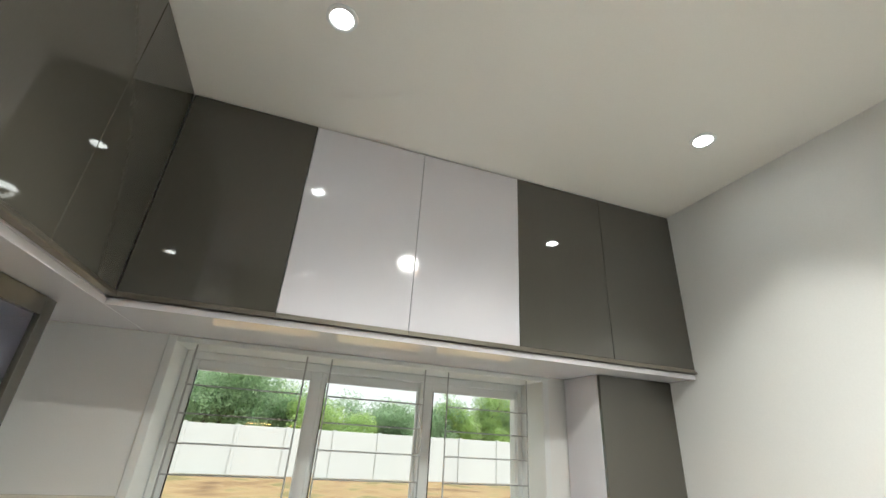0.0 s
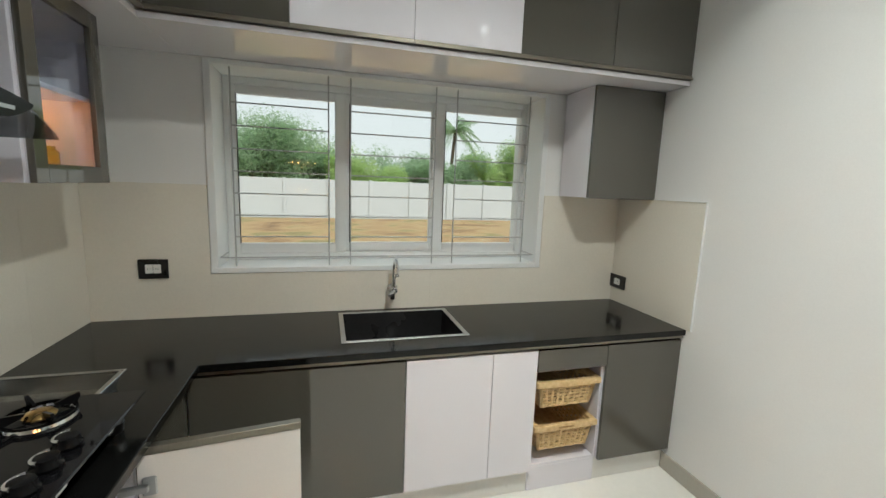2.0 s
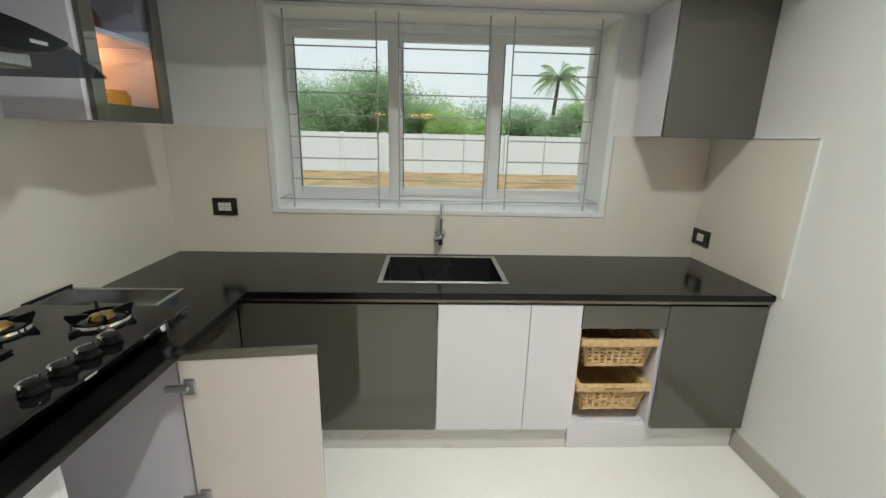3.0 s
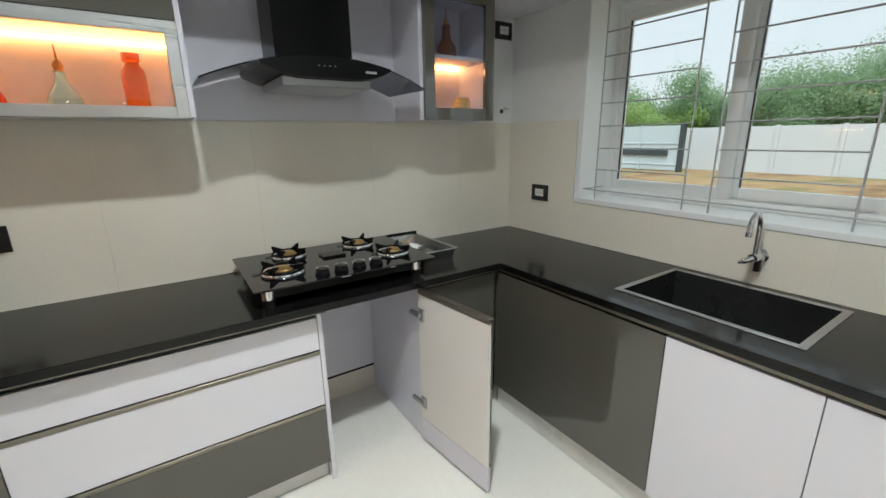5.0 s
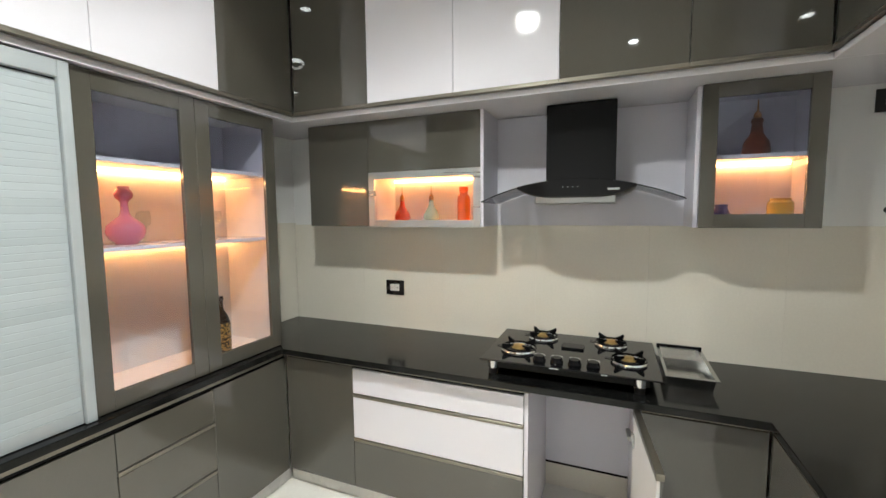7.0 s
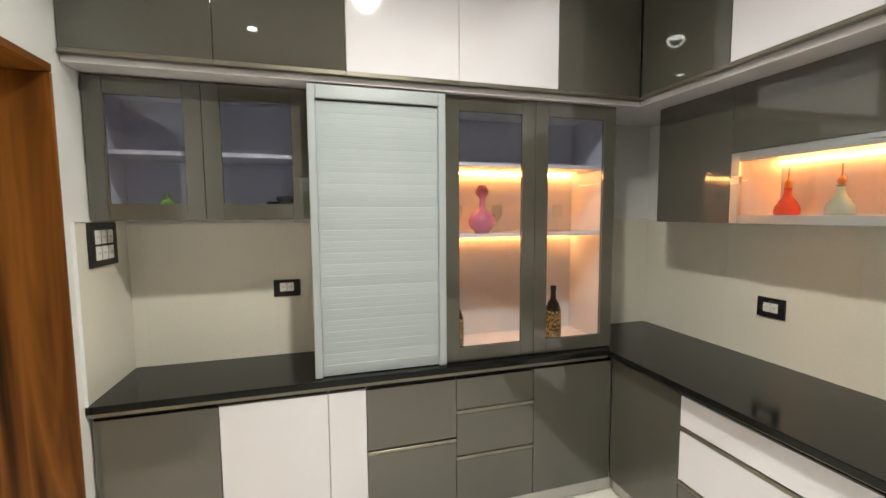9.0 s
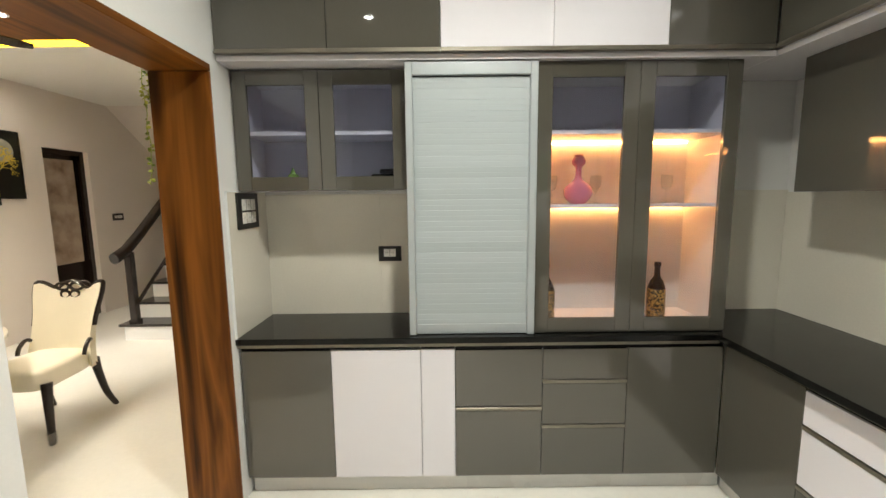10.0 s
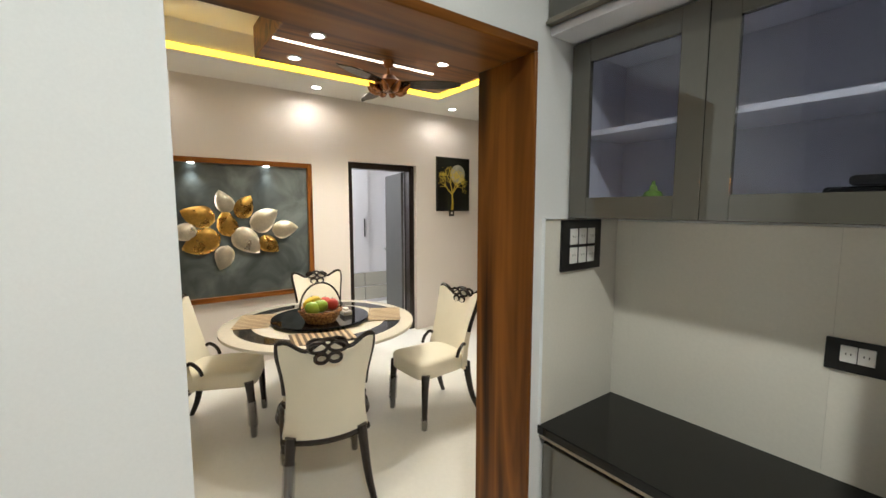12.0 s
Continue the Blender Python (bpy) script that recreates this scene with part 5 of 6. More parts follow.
nap = thing("tissue_box", (5.19, 0.27, 0.794), "small pale folded napkin holder on the turntable", "napkin holder")
box("holder", (5.15, 5.24, 0.24, 0.31, 0.7945, 0.83), SWITCH, nap, 0.004)
box("napkin", (5.165, 5.225, 0.255, 0.295, 0.83, 0.85), SWITCH, nap, 0.006)


def dining_chair():
    """A chair at the origin that faces +x."""
    t = thing("dining_chair", (0, 0, 0), "cream leather dining chair with dark carved trim", "chair", "chairs round the table")
    # seat cushion
    bm = bmesh.new()
    n, rows = 28, []
    for z, s in ((0.370, 0.97), (0.380, 1.0), (0.47, 1.0), (0.488, 0.96), (0.498, 0.80), (0.502, 0.4)):
        ring = []
        for i in range(n):
            a = 2 * math.pi * i / n
            c, q = math.cos(a), math.sin(a)
            px = 0.01 + 0.245 * math.copysign(abs(c) ** 0.42, c) * s
            w = 0.215 + 0.028 * c
            ring.append(bm.verts.new((px, w * math.copysign(abs(q) ** 0.42, q) * s, z)))
        rows.append(ring)
    for a, b in zip(rows, rows[1:]):
        for i in range(n):
            bm.faces.new((a[i], a[(i + 1) % n], b[(i + 1) % n], b[i]))
    bm.faces.new(rows[0][::-1])
    bm.faces.new(rows[-1])
    smooth(part("seat", bm, CREAM, t), 60)
    # curved back
    bm = bmesh.new()
    nu, nv = 18, 16

    def surf(u, v, off):
        w = 0.226 - 0.026 * math.sin(math.pi * min(1, v / 0.9)) + 0.004 * max(0, (v - 0.6) / 0.4) ** 1.5
        x = -0.235 - 0.11 * v ** 1.4 + 0.075 * (u * u) * (1 - 0.55 * v) + off
        z = 0.375 + 0.560 * v + (0.026 * math.cos(2.2 * math.pi * u) * v ** 6)
        return (x, u * w * 1.04, z)
    front = [[bm.verts.new(surf(-1 + 2 * i / nu, j / nv, 0.026)) for i in range(nu + 1)] for j in range(nv + 1)]
    rear = [[bm.verts.new(surf(-1 + 2 * i / nu, j / nv, -0.026)) for i in range(nu + 1)] for j in range(nv + 1)]
    for j in range(nv):
        for i in range(nu):
            bm.faces.new((front[j][i], front[j][i + 1], front[j + 1][i + 1], front[j + 1][i]))
            bm.faces.new((rear[j][i + 1], rear[j][i], rear[j + 1][i], rear[j + 1][i + 1]))
    for j in range(nv):
        bm.faces.new((front[j + 1][0], rear[j + 1][0], rear[j][0], front[j][0]))
        bm.faces.new((front[j][nu], rear[j][nu], rear[j + 1][nu], front[j + 1][nu]))
    for i in range(nu):
        bm.faces.new((front[nv][i], front[nv][i + 1], rear[nv][i + 1], rear[nv][i]))
        bm.faces.new((front[0][i + 1], front[0][i], rear[0][i], rear[0][i + 1]))
    bmesh.ops.recalc_face_normals(bm, faces=bm.faces)
    smooth(part("backrest", bm, CREAM, t), 50)
    # carved top rail, with its scrolls and the knot in the middle
    pts = [surf(-1.02, v, 0) for v in (0.5, 0.62, 0.72, 0.82, 0.91)] + [surf(-1 + 2 * i / 24, 1.0, 0) for i in range(25)] + [surf(1.02, v, 0) for v in (0.91, 0.82, 0.72, 0.62, 0.5)]
    pts = [Vector(p) + Vector((0, 0, 0.004)) for p in pts]
    rail = tube("top_rail", spline(pts, 2), 0.016, DARKWOOD, t, 8, "dark carved top rail")
    c = Vector(surf(0, 0.93, 0))
    bm = bmesh.new()
    for sy in (-1, 1):
        for cy, cz, ry, rz in ((0.050, 0.022, 0.046, 0.026), (0.034, -0.036, 0.032, 0.024)):
            add_tube(bm, [(c.x - 0.030 + 0.0 * a, c.y + sy * (cy + ry * math.cos(a)), c.z + cz + rz * math.sin(a)) for a in [2 * math.pi * i / 16 for i in range(17)]], 0.010, 6)
            add_tube(bm, [(c.x + 0.030, c.y + sy * (cy + ry * math.cos(a)), c.z + cz + rz * math.sin(a)) for a in [2 * math.pi * i / 16 for i in range(17)]], 0.010, 6)
    smooth(part("carved_knot", bm, DARKWOOD, rail, "dark carved knot ornament"), 50)
    # apron below the back, arms, legs
    tube("back_apron", [surf(-1 + 2 * i / 10, 0.0, -0.014) for i in range(11)], 0.022, DARKWOOD, t, 8)
    for s in (-1, 1):
        tube("arm", spline([surf(s * 0.99, 0.34, 0.02), (-0.15, s * 0.222, 0.575), (-0.105, s * 0.228, 0.535), (-0.085, s * 0.228, 0.485)], 5), 0.0135, DARKWOOD, t, 8)
        tube("leg", spline([(0.205, s * 0.215, 0.41), (0.215, s * 0.22, 0.30), (0.222, s * 0.222, 0.12), (0.226, s * 0.224, 0.0)], 4), [0.032 - 0.0013 * k for k in range(13)], DARKWOOD, t, 8)
        tube("leg", spline([(-0.215, s * 0.19, 0.41), (-0.225, s * 0.20, 0.30), (-0.260, s * 0.215, 0.13), (-0.315, s * 0.235, 0.0)], 4), [0.031 - 0.0011 * k for k in range(13)], DARKWOOD, t, 8)
        lathe("foot_wrap", [(0.0, 0.0), (0.024, 0.0), (0.026, 0.05), (0.025, 0.085), (0.0, 0.086)], (0.225, s * 0.223, 0.0), WRAP, t, 12, "clear plastic wrap left on the foot")
    tube("leg_wrap", spline([(0.216, -0.220, 0.27), (0.221, -0.222, 0.15), (0.224, -0.223, 0.09)], 3), 0.034, WRAP, t, 10, "clear plastic wrap left on the leg")
    return t


WRAP = pane_glass("plastic_wrap", (0.80, 0.80, 0.80), 0.25, 0.25)
ch = dining_chair()
spots = ((4.49, 0.735, -14), (4.80, -0.27, 92), (5.517, 1.106, -112), (6.08, 0.125, 172))
for i, (x, y, a) in enumerate(spots):
    m = Matrix.Translation((x, y, 0)) @ Matrix.Rotation(radians(a), 4, "Z")
    if i:
        copy_thing(ch, m)
tube("leg_wrap", spline([(-0.232, 0.203, 0.27), (-0.257, 0.213, 0.14), (-0.313, 0.234, 0.004)], 4), 0.033, WRAP, ch, 10, "clear plastic wrap left on the leg")
ch.matrix_basis = Matrix.Translation((spots[0][0], spots[0][1], 0)) @ Matrix.Rotation(radians(spots[0][2]), 4, "Z")

# ---- wall art ----
SLATE = ramped("slate_board", ((0.34, (0.025, 0.033, 0.033)), (0.50, (0.075, 0.09, 0.088)), (0.66, (0.16, 0.185, 0.18))), 0.55, 2.6, (1, 1, 1), 7, 0.6, 0.15)
GOLD = varied("gold_leaf_metal", (0.62, 0.38, 0.10), 0.3, 1.0, amount=0.25, fine=40, coarse=8, bump=0.5)
PALEG = varied("champagne_leaf_metal", (0.74, 0.66, 0.52), 0.35, 0.8, amount=0.15, fine=40, coarse=8, bump=0.5)
nb = thing("art_niche", (DX, 0.83, AZ0), "dark slate wall panel in a walnut frame", "wall panel")
box("board", (DX - 0.012, DX - 0.001, ART0 + 0.02, ART1, AZ0 + 0.02, AZ1 - 0.02), SLATE, nb, 0)
for b in ((DX - 0.05, DX - 0.001, ART0 - 0.03, ART0 + 0.02, AZ0 - 0.03, AZ1 + 0.03), (DX - 0.05, DX - 0.001, ART1, ART1 + 0.05, AZ0 - 0.03, AZ1 + 0.03)):
    box("frame_rail", b, WOOD, nb, 0.003)
for b in ((DX - 0.05, DX - 0.001, ART0 + 0.02, ART1, AZ0 - 0.03, AZ0 + 0.02), (DX - 0.05, DX - 0.001, ART0 + 0.02, ART1, AZ1 - 0.02, AZ1 + 0.03)):
    box("frame_rail", b, WOODH, nb, 0.003)
for y in (1.13, 0.46):
    sp = thing("spotlight", (DX - 0.09, y, AZ1 - 0.021), "tiny spotlight set into the frame above the panel", "spotlight", "panel spotlights")
    lathe("lens", [(0, 0), (0.028, 0), (0.028, -0.006), (0, -0.006)], (DX - 0.028, y, AZ1 - 0.0205), LAMP, sp, 16)
    d = bpy.data.lights.new("panel_spot", "SPOT")
    d.energy, d.spot_size, d.spot_blend, d.shadow_soft_size = 6, radians(80), 0.8, 0.02
    o = new("panel_spot", d)
    o.matrix_world = look((DX - 0.06, y, AZ1 - 0.05), (DX - 0.02, y, 1.2))
ws = thing("leaf_sculpture", (DX - 0.03, 0.85, 1.2), "wall sculpture of gold and pale metal leaves", "wall sculpture")
LEAVES = ((0.866, 1.686, 0.138, 110, 1), (0.693, 1.637, 0.147, 60, 0), (1.086, 1.553, 0.175, 160, 0), (0.85, 1.472, 0.156, 95, 0), (0.514, 1.508, 0.184, 35, 1), (1.218, 1.409, 0.138, 180, 1), (1.064, 1.311, 0.202, 200, 0), (0.685, 1.313, 0.193, -50, 1), (0.311, 1.414, 0.156, 5, 1), (0.473, 1.262, 0.138, -40, 0), (0.889, 1.156, 0.147, 250, 1))
for n, (y, z, r, an, pale) in enumerate(LEAVES):
    bm = bmesh.new()
    nu, nv = 12, 6
    grid = []
    for i in range(nu + 1):
        s = i / nu
        w = 0.62 * r * math.sin(math.pi * min(1.0, s ** 0.75)) ** 0.75
        row = []
        for j in range(nv + 1):
            q = -1 + 2 * j / nv
            row.append(bm.verts.new((-(0.02 + 0.035 * (1 - q * q) * math.sin(math.pi * s) + 0.004 * math.sin(s * 40)), (s - 0.45) * 1.75 * r, q * w + 0.03 * r * math.sin(6 * s))))
        grid.append(row)
    for i in range(nu):
        for j in range(nv):
            bm.faces.new((grid[i][j], grid[i + 1][j], grid[i + 1][j + 1], grid[i][j + 1]))
    ret = bmesh.ops.solidify(bm, geom=list(bm.faces), thickness=0.004)
    bm.transform(Matrix.Translation((DX - 0.02 - 0.004 * (n % 3), y, z)) @ Matrix.Rotation(radians(180 - an), 4, "X"))
    lf = smooth(part("leaf", bm, PALEG if pale else GOLD, ws))

pic = thing("painting", (DX, -1.98, 1.63), "black painting of a golden tree under a full moon", "painting")
PY0, PY1, PZ0, PZ1 = -2.275, -1.71, 1.59, 2.32
INK = ramped("black_canvas", ((0.4, (0.006, 0.006, 0.005)), (0.62, (0.009, 0.012, 0.006)), (0.78, (0.03, 0.035, 0.01))), 0.35, 4)
MOON = ramped("moon_paint", ((0.35, (0.30, 0.30, 0.26)), (0.65, (0.55, 0.54, 0.48))), 0.4, 9)
GPAINT = varied("gold_paint", (0.62, 0.47, 0.07), 0.4, 0.15, amount=0.3)
canvas = box("canvas", (DX - 0.026, DX - 0.001, PY0 + 0.012, PY1 - 0.012, PZ0 + 0.012, PZ1 - 0.012), INK, pic, 0)
for b in ((PY0, PY1, PZ0, PZ0 + 0.012), (PY0, PY1, PZ1 - 0.012, PZ1), (PY0, PY0 + 0.012, PZ0 + 0.012, PZ1 - 0.012), (PY1 - 0.012, PY1, PZ0 + 0.012, PZ1 - 0.012)):
    box("frame_rail", (DX - 0.032, DX - 0.001, *b), PLASTIC, pic, 0.002)
bm = add_lathe(bmesh.new(), [(0, 0), (0.125, 0), (0.125, 0.002), (0, 0.002)], (0, 0, 0), 40)
bm.transform(Matrix.Translation((DX - 0.0265, -2.07, 2.10)) @ Matrix.Rotation(radians(-90), 4, "Y"))
part("moon", bm, MOON, canvas)
bm = bmesh.new()
rb = random.Random(8)


def branch(p, a, ln, w, depth):
    q = (p[0] + ln * math.sin(a), p[1] + ln * math.cos(a))
    if not (PY0 + 0.03 < q[0] < PY1 - 0.03 and q[1] < PZ1 - 0.05):
        return
    add_tube(bm, [(DX - 0.029, p[0], p[1]), (DX - 0.029, (p[0] + q[0]) / 2 + rb.uniform(-0.01, 0.01), (p[1] + q[1]) / 2), (DX - 0.029, *q)], [w, w * 0.8, w * 0.55], 5)
    if depth:
        for d in (-0.85, -0.3, 0.35, 0.9):
            branch(q, a + d + rb.uniform(-0.2, 0.2), ln * rb.uniform(0.62, 0.8), w * 0.55, depth - 1)
    else:
        for _ in range(3):
            y, z = q[0] + rb.uniform(-0.04, 0.04), q[1] + rb.uniform(-0.03, 0.03)
            if PY0 + 0.03 < y < PY1 - 0.03 and z < PZ1 - 0.03:
                add_box(bm, (DX - 0.031, DX - 0.027, y - 0.006, y + 0.006, z - 0.006, z + 0.006))


branch((-1.97, 1.61), 0.0, 0.21, 0.018, 3)
part("golden_tree", bm, GPAINT, canvas, "gold painted tree")
plate("far", -2.02, 1.52, 0.085, 0.085, ((0.026, 0.026, 0.033, 0.033),), "small black switch plate under the painting")
plate("far", -3.70, 1.27, 0.20, 0.10, tuple((0.03 + 0.05 * i, 0.03, 0.04, 0.04) for i in range(3)), "black three-gang switch plate on the stair wall")

# ---- ceiling fan ----
FANB = varied("antique_copper", (0.30, 0.13, 0.055), 0.3, 0.9, amount=0.2)
fan = thing("ceiling_fan", (5.33, -0.215, 2.645), "antique copper ceiling fan with brown blades, at rest", "fan")
tube("rod", [(5.33, -0.215, 2.865), (5.33, -0.215, 2.725)], 0.013, FANB, fan, 10)
lathe("canopy", [(0, 0.0), (0.05, 0), (0.035, -0.05), (0.014, -0.06)], (5.33, -0.215, 2.864), FANB, fan)
lathe("motor", [(0, 0.085), (0.05, 0.085), (0.075, 0.06), (0.12, 0.03), (0.125, 0.0), (0.095, -0.03), (0.05, -0.045), (0, -0.05)], (5.33, -0.215, 2.660), FANB, fan, 28)
for k in range(8):
    a = 2 * math.pi * k / 8
    bm = bmesh.new()
    add_tube(bm, spline([(0.06, 0, -0.02), (0.11, 0, -0.03), (0.16, 0, -0.005), (0.185, 0, 0.02)], 4), [0.022, 0.026, 0.028, 0.030, 0.030, 0.030, 0.028, 0.026, 0.023, 0.019, 0.014, 0.009, 0.003], 8, 1.0)
    bm.transform(Matrix.Translation((5.33, -0.215, 2.650)) @ Matrix.Rotation(a, 4, "Z"))
    smooth(part("petal", bm, FANB, fan), 50)
for k in range(3):
    a = radians(-126 + 120 * k)
    bm = bmesh.new()
    up, lo = [], []
    for i in range(13):
        s = i / 12
        w = 0.045 + 0.035 * math.sin(math.pi * min(1, s * 0.9 + 0.1)) - 0.03 * max(0, s - 0.85) / 0.15
        x = 0.11 + 0.50 * s
        up.append([bm.verts.new((x, -w, 0.012 + 0.004)), bm.verts.new((x, w, -0.008 + 0.004))])
        lo.append([bm.verts.new((x, -w, 0.012 - 0.003)), bm.verts.new((x, w, -0.008 - 0.003))])
    for i in range(12):
        bm.faces.new((up[i][0], up[i + 1][0], up[i + 1][1], up[i][1]))
        bm.faces.new((lo[i][1], lo[i + 1][1], lo[i + 1][0], lo[i][0]))
        bm.faces.new((lo[i][0], lo[i + 1][0], up[i + 1][0], up[i][0]))
        bm.faces.new((up[i][1], up[i + 1][1], lo[i + 1][1], lo[i][1]))
    bm.faces.new((up[0][0], up[0][1], lo[0][1], lo[0][0]))
    bm.faces.new((up[12][1], up[12][0], lo[12][0], lo[12][1]))
    bm.transform(Matrix.Translation((5.33, -0.215, 2.670)) @ Matrix.Rotation(a, 4, "Z"))
    part("blade", bm, DARKWOOD, fan)

# ---- staircase ----
st = thing("staircase", (5.05, -3.2, 0), "staircase with dark stone treads and white risers", "staircase")
SX, RIS, GO = 5.60, 0.188, 0.258
for k in range(10):
    y = -2.02 - GO * k
    z = RIS * k
    box("riser", (4.50, SX, y - GO, y - 0.02, 0 if k < 2 else z - 0.16, z + RIS - 0.028), PAINT, st, 0.002)
    box("tread", (4.48, SX + (0.05 if k == 0 else 0.02), y - GO - 0.03, y, z + RIS - 0.028, z + RIS), DARKM, st, 0.004)
rail = thing("stair_railing", (5.52, -2.1, RIS), "dark wooden stair handrail with a square newel post", "railing")
box("newel_post", (5.482, 5.556, -2.155, -2.082, RIS + 0.001, 0.985), DARKWOOD, rail, 0.006)
box("newel_foot", (5.472, 5.566, -2.165, -2.072, RIS + 0.001, RIS + 0.035), DARKWOOD, rail, 0.004)
tube("handrail", [(5.52, -1.90, 0.945), (5.52, -1.94, 0.955), (5.52, -2.08, 1.01), (5.52, -2.30, 1.165), (5.52, -4.5, 2.88)], 0.062, DARKWOOD, rail, 10, flat=0.8)
tube("lower_rail", [(5.52, -2.14, 0.37), (5.52, -4.5, 2.20)], 0.020, DARKWOOD, rail, 8)
bm = bmesh.new()
side = [(-3.42, 2.99), (-4.62, 2.17), (-6.19, 2.17), (-6.19, 2.40), (-4.62, 2.40), (-3.76, 2.99)]
va, vb = [bm.verts.new((5.66, y, z)) for y, z in side], [bm.verts.new((6.749, y, z)) for y, z in side]
bm.faces.new(va)
bm.faces.new(vb[::-1])
for k in range(6):
    bm.faces.new((va[k], vb[k], vb[(k + 1) % 6], va[(k + 1) % 6]))
bmesh.ops.recalc_face_normals(bm, faces=bm.faces)
structure(part("stair_soffit", bm, DPAINT), "white painted underside of the upper stair flight", "soffit")

# ---- hanging vine ----
VINE = ramped("vine_leaf", ((0.3, (0.10, 0.20, 0.03)), (0.7, (0.45, 0.50, 0.06))), 0.5, 3, bump=0, per_piece=0.6)
rv = random.Random(11)
vn = thing("hanging_vine", (5.06, -2.0, 2.875), "artificial green vine hanging from the ceiling edge", "plant")
paths = [[(5.06 + rv.uniform(-0.02, 0.02), -1.95 - 0.09 * s + rv.uniform(-0.02, 0.02), 2.873 - (0.34 if s else 1.15) * k / 8) for k in range(9)] for s in range(3)]
for s, p in enumerate(paths):
    tube("stem", p, 0.004, VINE, vn, 5)
    verts, faces = [], []
    for i in range(70 if s else 60):
        f = rv.random() ** 1.2 * 8
        j = min(int(f), 7)
        c = Vector(p[j]).lerp(Vector(p[j + 1]), f - j)
        d = Vector((rv.gauss(0, 1), rv.gauss(0, 1), rv.gauss(-0.4, 0.7))).normalized()
        e = d.cross(Vector((rv.gauss(0, 1), rv.gauss(0, 1), rv.gauss(0, 1)))).normalized()
        ln = rv.uniform(0.03, 0.06)
        k = len(verts)
        verts += [c, c + d * ln * 0.5 + e * ln * 0.35, c + d * ln, c + d * ln * 0.5 - e * ln * 0.35]
        faces.append((k, k + 1, k + 2, k + 3))
    me = bpy.data.meshes.new("leaves")
    me.from_pydata([tuple(v) for v in verts], [], faces)
    me.materials.append(VINE)
    o = new("leaves", me)
    o.parent = vn
    o.matrix_parent_inverse = vn.matrix_basis.inverted()

# ---- outside the window ----
GROUND = ramped("dry_earth_and_grass", ((0.30, (0.15, 0.085, 0.04)), (0.44, (0.30, 0.19, 0.09)), (0.53, (0.36, 0.25, 0.12)), (0.60, (0.19, 0.16, 0.06)), (0.72, (0.27, 0.20, 0.10))), 0.95, 0.55, (1.0, 1.0, 1), 15, 0.25, 1.0)
bm = bmesh.new()
add_box(bm, (-400, 400, -400, 800, -0.5, -0.3))
structure(part("ground", bm, GROUND), "bare sandy ground with patches of dry grass", "ground")
FENCE = varied("whitewashed_concrete", (0.58, 0.60, 0.61), 0.85, amount=0.06, fine=14, coarse=0.6, bump=0.3)
fence = thing("compound_wall", (0, 24, -0.3), "white precast concrete compound wall", "wall", kind="structure")
pmesh, qmesh = None, None
for i in range(32):
    x = -34 + i * 2.2
    if pmesh is None:
        post = box("post", (0, 0.16, 24.0, 24.2, -0.3, 1.78), FENCE, fence, 0.01)
        pan = [box("panel", (0.16, 2.2, 24.06, 24.13, -0.3 + k * 0.68, 1.74), FENCE, fence, 0.008) for k in range(1)]
        pmesh, qmesh = post, pan
        for o in (post, *pan):
            o.location.x = x
        continue
    for src in (pmesh, *qmesh):
        o = src.copy()
        scene.collection.objects.link(o)
        o.location.x = x

def leaf_material(name, dark, light):
    """Leaves let part of the light through."""
    m = ramped(name, ((0.25, dark), (0.75, light)), 0.6, 1.5, bump=0, per_piece=0.5)
    nt = m.node_tree
    tl, mx = nt.nodes.new("ShaderNodeBsdfTranslucent"), nt.nodes.new("ShaderNodeMixShader")
    b, ramp = nt.nodes["Principled BSDF"], [n for n in nt.nodes if n.type == "VALTORGB"][0]
    nt.links.new(ramp.outputs[0], tl.inputs[0])
    mx.inputs[0].default_value = 0.72
    nt.links.new(b.outputs[0], mx.inputs[1])
    nt.links.new(tl.outputs[0], mx.inputs[2])
    nt.links.new(mx.outputs[0], nt.nodes["Material Output"].inputs[0])
    return m


LEAF_A = leaf_material("dark_foliage", (0.31, 0.43, 0.27), (0.48, 0.62, 0.39))
LEAF_B = leaf_material("bright_foliage", (0.38, 0.52, 0.22), (0.58, 0.72, 0.30))
BARK = ramped("bark", ((0.3, (0.07, 0.05, 0.035)), (0.7, (0.16, 0.12, 0.08))), 0.9, 6, (1, 1, 0.3))


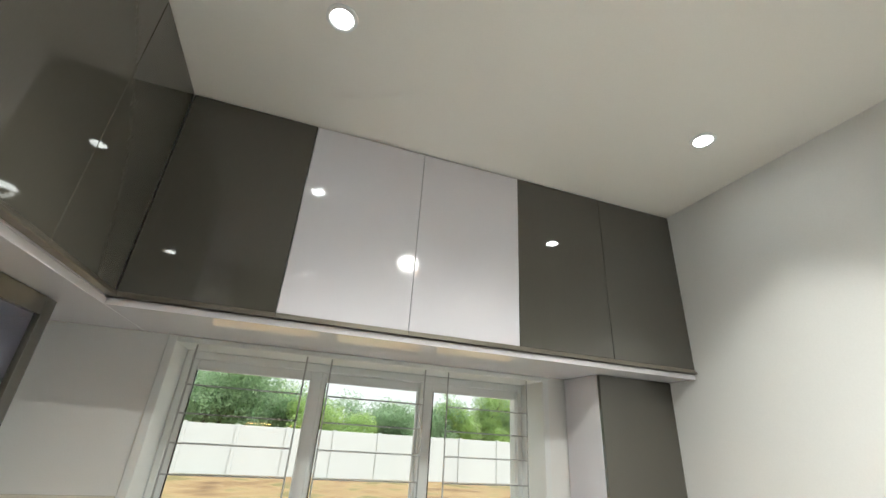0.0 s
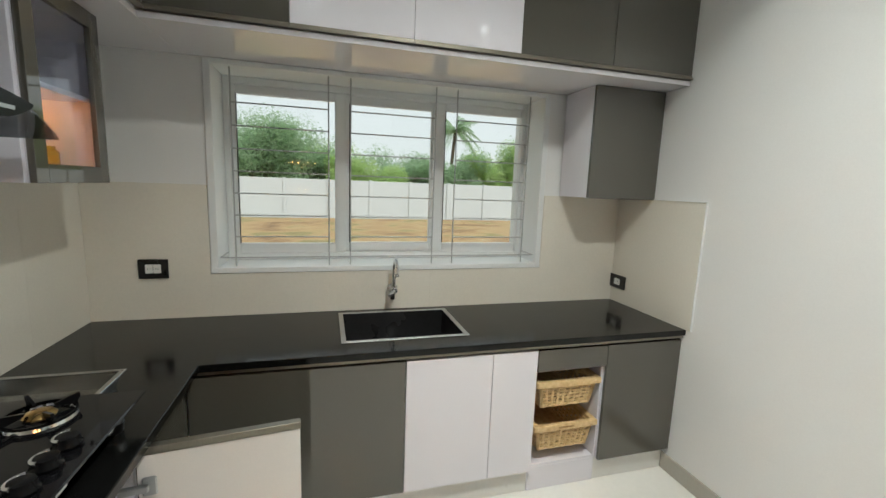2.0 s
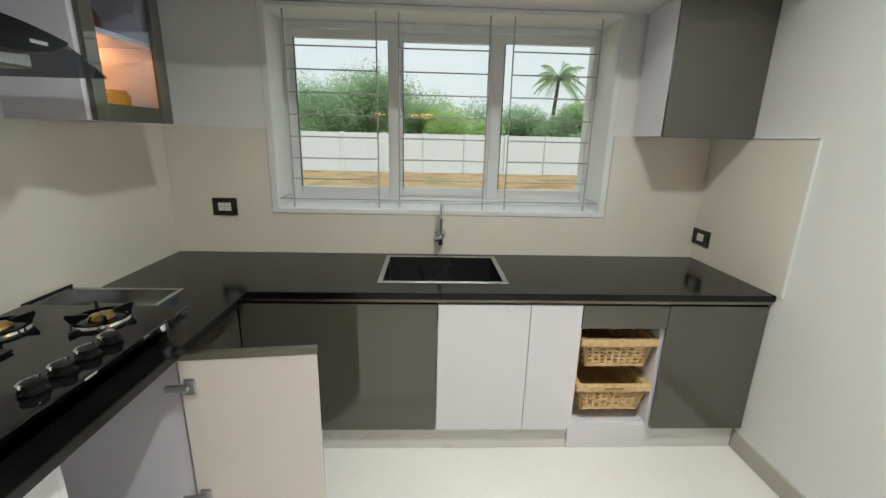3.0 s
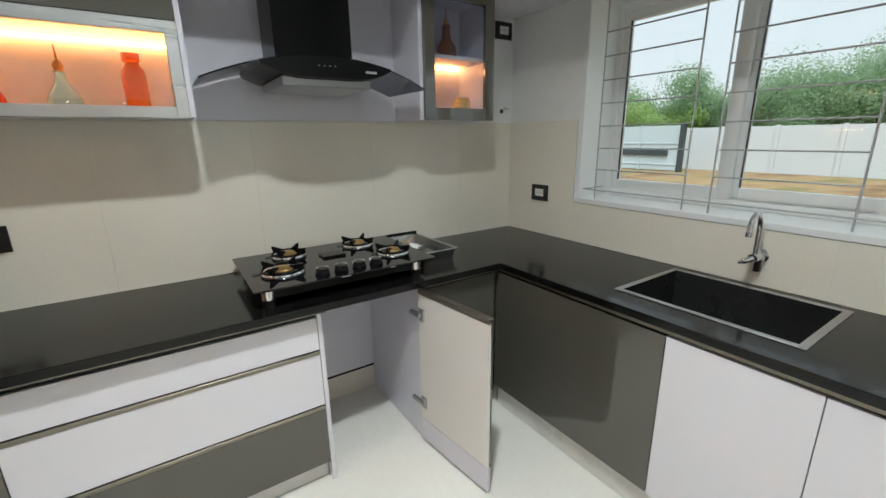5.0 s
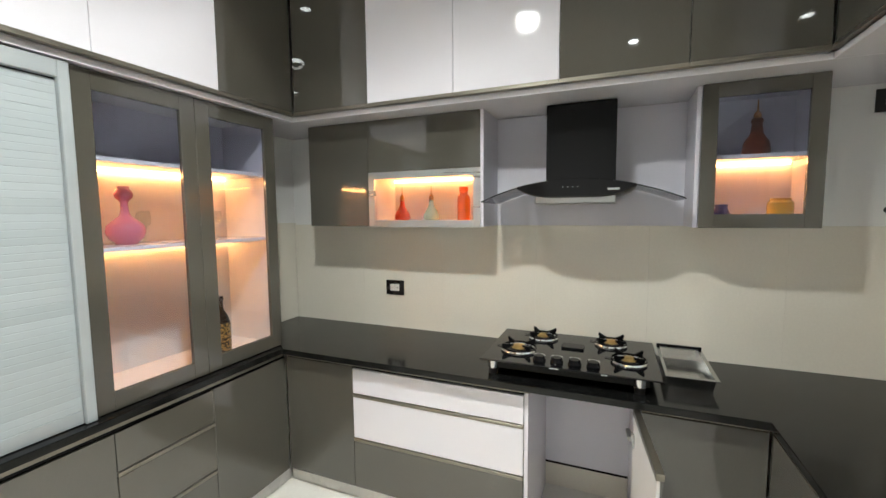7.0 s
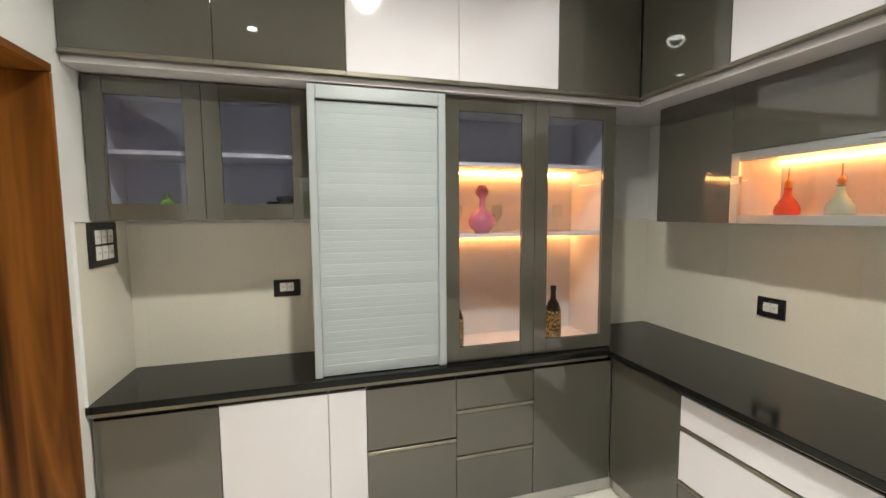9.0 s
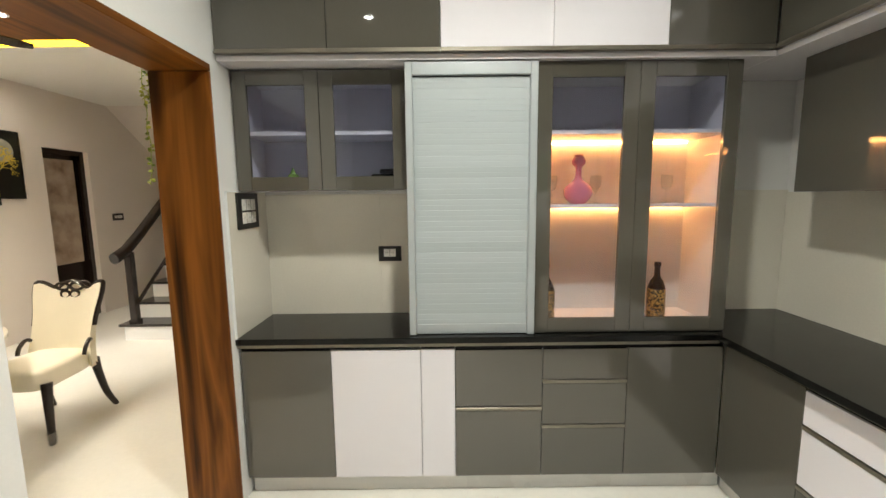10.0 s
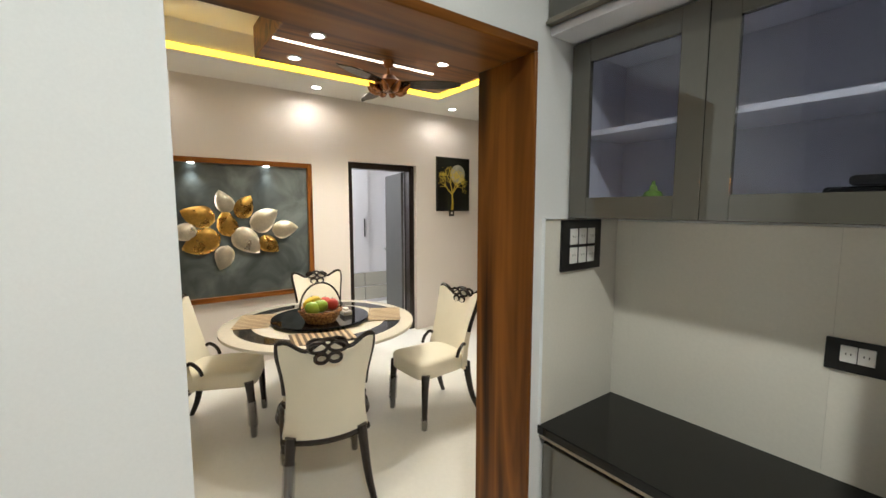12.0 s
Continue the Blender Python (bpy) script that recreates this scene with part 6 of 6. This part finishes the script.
def tree(x, y, h, w, mat, leaves, label, size=0.075):
    rnd = random.Random(int(x * 31 + y * 17))
    t = thing("tree", (x, y, -0.3), label, "tree", "trees behind the wall")
    bm = bmesh.new()
    add_tube(bm, spline([(x, y, -0.3), (x + 0.1, y, h * 0.25), (x - 0.1, y, h * 0.55)], 4), [0.2 - 0.015 * k for k in range(9)], 8)
    tips = []
    for k in range(11):
        a = rnd.uniform(0, 6.28)
        r = rnd.uniform(0.2, 0.5) * w
        top = Vector((x + r * math.cos(a), y + r * math.sin(a), h * rnd.uniform(0.42, 0.92)))
        s = Vector((x, y, h * rnd.uniform(0.15, 0.5)))
        add_tube(bm, spline([s, s.lerp(top, 0.5) + Vector((0, 0, 0.2)), top], 3), [0.09 - 0.011 * i for i in range(7)], 5)
        tips.append(top)
        tips.append(s.lerp(top, 0.6))
    part("trunk", bm, BARK, t)
    verts, faces = [], []
    blobs = [(p, rnd.uniform(0.16, 0.30) * w) for p in tips] + [(Vector((x + rnd.uniform(-0.45, 0.45) * w, y + rnd.uniform(-0.3, 0.3) * w, h * rnd.uniform(0.12, 0.5))), rnd.uniform(0.15, 0.25) * w) for _ in range(9)]
    for i in range(leaves * 6):
        c, r = blobs[rnd.randrange(len(blobs))]
        d = Vector((rnd.gauss(0, 1), rnd.gauss(0, 1), rnd.gauss(0, 0.75))).normalized() * (r * rnd.uniform(0.35, 0.92))
        p = c + d
        n = (d.normalized() + Vector((rnd.uniform(-1, 1), rnd.uniform(-1, 1), rnd.uniform(-0.2, 1)))).normalized()
        u = n.orthogonal().normalized()
        u = Matrix.Rotation(rnd.uniform(0, 6.28), 3, n) @ u
        v = n.cross(u)
        s = size * rnd.uniform(0.6, 1.4)
        k = len(verts)
        verts += [p - u * s, p + v * s * 0.45 + n * s * 0.12, p + u * s, p - v * s * 0.45 + n * s * 0.12]
        faces += [(k, k + 1, k + 2), (k, k + 2, k + 3)]
    me = bpy.data.meshes.new("crown")
    me.from_pydata([tuple(v) for v in verts], [], faces)
    me.materials.append(mat)
    cr = new("crown", me)
    cr.parent = t
    cr.matrix_parent_inverse = t.matrix_basis.inverted()
    return t


rt = random.Random(5)
for x, y, h, w, m, n in ((-3.2, 28.5, 6.4, 7.0, LEAF_A, 9000), (-9, 29, 5.0, 6.5, LEAF_A, 7000), (-15, 30, 4.5, 7, LEAF_A, 6000), (-22, 29, 5.2, 7, LEAF_A, 6000), (-30, 30, 4.8, 7, LEAF_A, 6000), (1.5, 30, 3.8, 5, LEAF_A, 6000),
                         (3.6, 27, 3.0, 4.2, LEAF_B, 6000), (6.5, 30, 3.6, 5, LEAF_A, 6000), (9.0, 28, 3.6, 4.4, LEAF_A, 6000), (12.5, 28, 4.4, 4.6, LEAF_B, 6000), (16, 30, 4.6, 6, LEAF_A, 6000), (22, 31, 4.4, 7, LEAF_A, 5000), (-12, 27, 3.0, 4, LEAF_B, 5000), (30, 31, 4.6, 7, LEAF_A, 5000), (-0.5, 33, 4.2, 6, LEAF_B, 5000)):
    tree(x, y, h, w, m, n, "leafy green tree behind the compound wall" if m is LEAF_A else "bright green bushy tree behind the wall")

PX, PZ = 11.2, 6.1
palm = thing("palm_tree", (PX, 34, -0.3), "coconut palm with drooping fronds beyond the wall", "tree")
tube("trunk", spline([(PX - 0.2, 34, -0.3), (PX - 0.25, 34, 2.5), (PX, 34, PZ)], 6), [0.19 - 0.006 * k for k in range(13)], BARK, palm, 8)
rp = random.Random(3)
for k in range(24):
    a = k * 2.4
    rise = rp.uniform(-0.5, 1.9)
    d = Vector((math.cos(a), math.sin(a), 0))
    ln0 = rp.uniform(1.9, 2.4)
    pts = [Vector((PX, 34, PZ)) + d * (ln0 * s * (1 - 0.15 * max(0, rise))) + Vector((0, 0, 1.3 * rise * s - 1.5 * s * s)) for s in [i / 8 for i in range(9)]]
    verts, faces = [], []
    side = d.cross(Vector((0, 0, 1)))
    for i in range(44):
        s = i / 43 * 8
        j = min(int(s), 7)
        p = pts[j].lerp(pts[j + 1], s - j)
        ln = 0.75 * math.sin(math.pi * (0.14 + 0.82 * i / 43))
        for sg in (-1, 1):
            n = len(verts)
            tip = p + side * sg * ln * rp.uniform(0.4, 0.7) + d * ln * 0.4 + Vector((0, 0, -ln * rp.uniform(0.35, 0.8)))
            verts += [p - d * 0.025, p + d * 0.035, tip]
            faces.append((n, n + 1, n + 2))
    me = bpy.data.meshes.new("frond")
    me.from_pydata([tuple(v) for v in verts], [], faces)
    me.materials.append(LEAF_A)
    f = new("frond", me)
    f.parent = palm
    f.matrix_parent_inverse = palm.matrix_basis.inverted()

gate = thing("sheet_metal_gate", (-11.0, 22.0, -0.3), "pale blue sheet metal gate standing closed at the wall", "gate")
SHEETM = varied("pale_blue_sheet", (0.52, 0.60, 0.64), 0.45, 0.2, amount=0.06, fine=8, coarse=0.8)
DARKBAR = varied("dark_grey_steel", (0.06, 0.075, 0.08), 0.45, 0.4, amount=0.1)
for k in range(5):
    box("panel", (-18.6 + 2.05 * k, -16.57 + 2.05 * k, 22.0, 22.05, -0.25, 1.85), SHEETM, gate, 0.01)
    box("upright", (-16.58 + 2.05 * k, -16.50 + 2.05 * k, 21.94, 22.06, -0.3, 1.92), SHEETM, gate, 0.01)
for z in (0.0, 1.0):
    box("cross_rail", (-18.6, -8.4, 21.96, 22.0, z, z + 0.06), SHEETM, gate, 0.01)
box("bolt_bar", (-12.05, -8.9, 21.90, 21.96, 0.44, 0.72), DARKBAR, gate, 0.01, label="dark steel bolt bar")
box("gate_post", (-8.42, -8.22, 21.9, 22.15, -0.3, 1.95), DARKBAR, gate, 0.01)
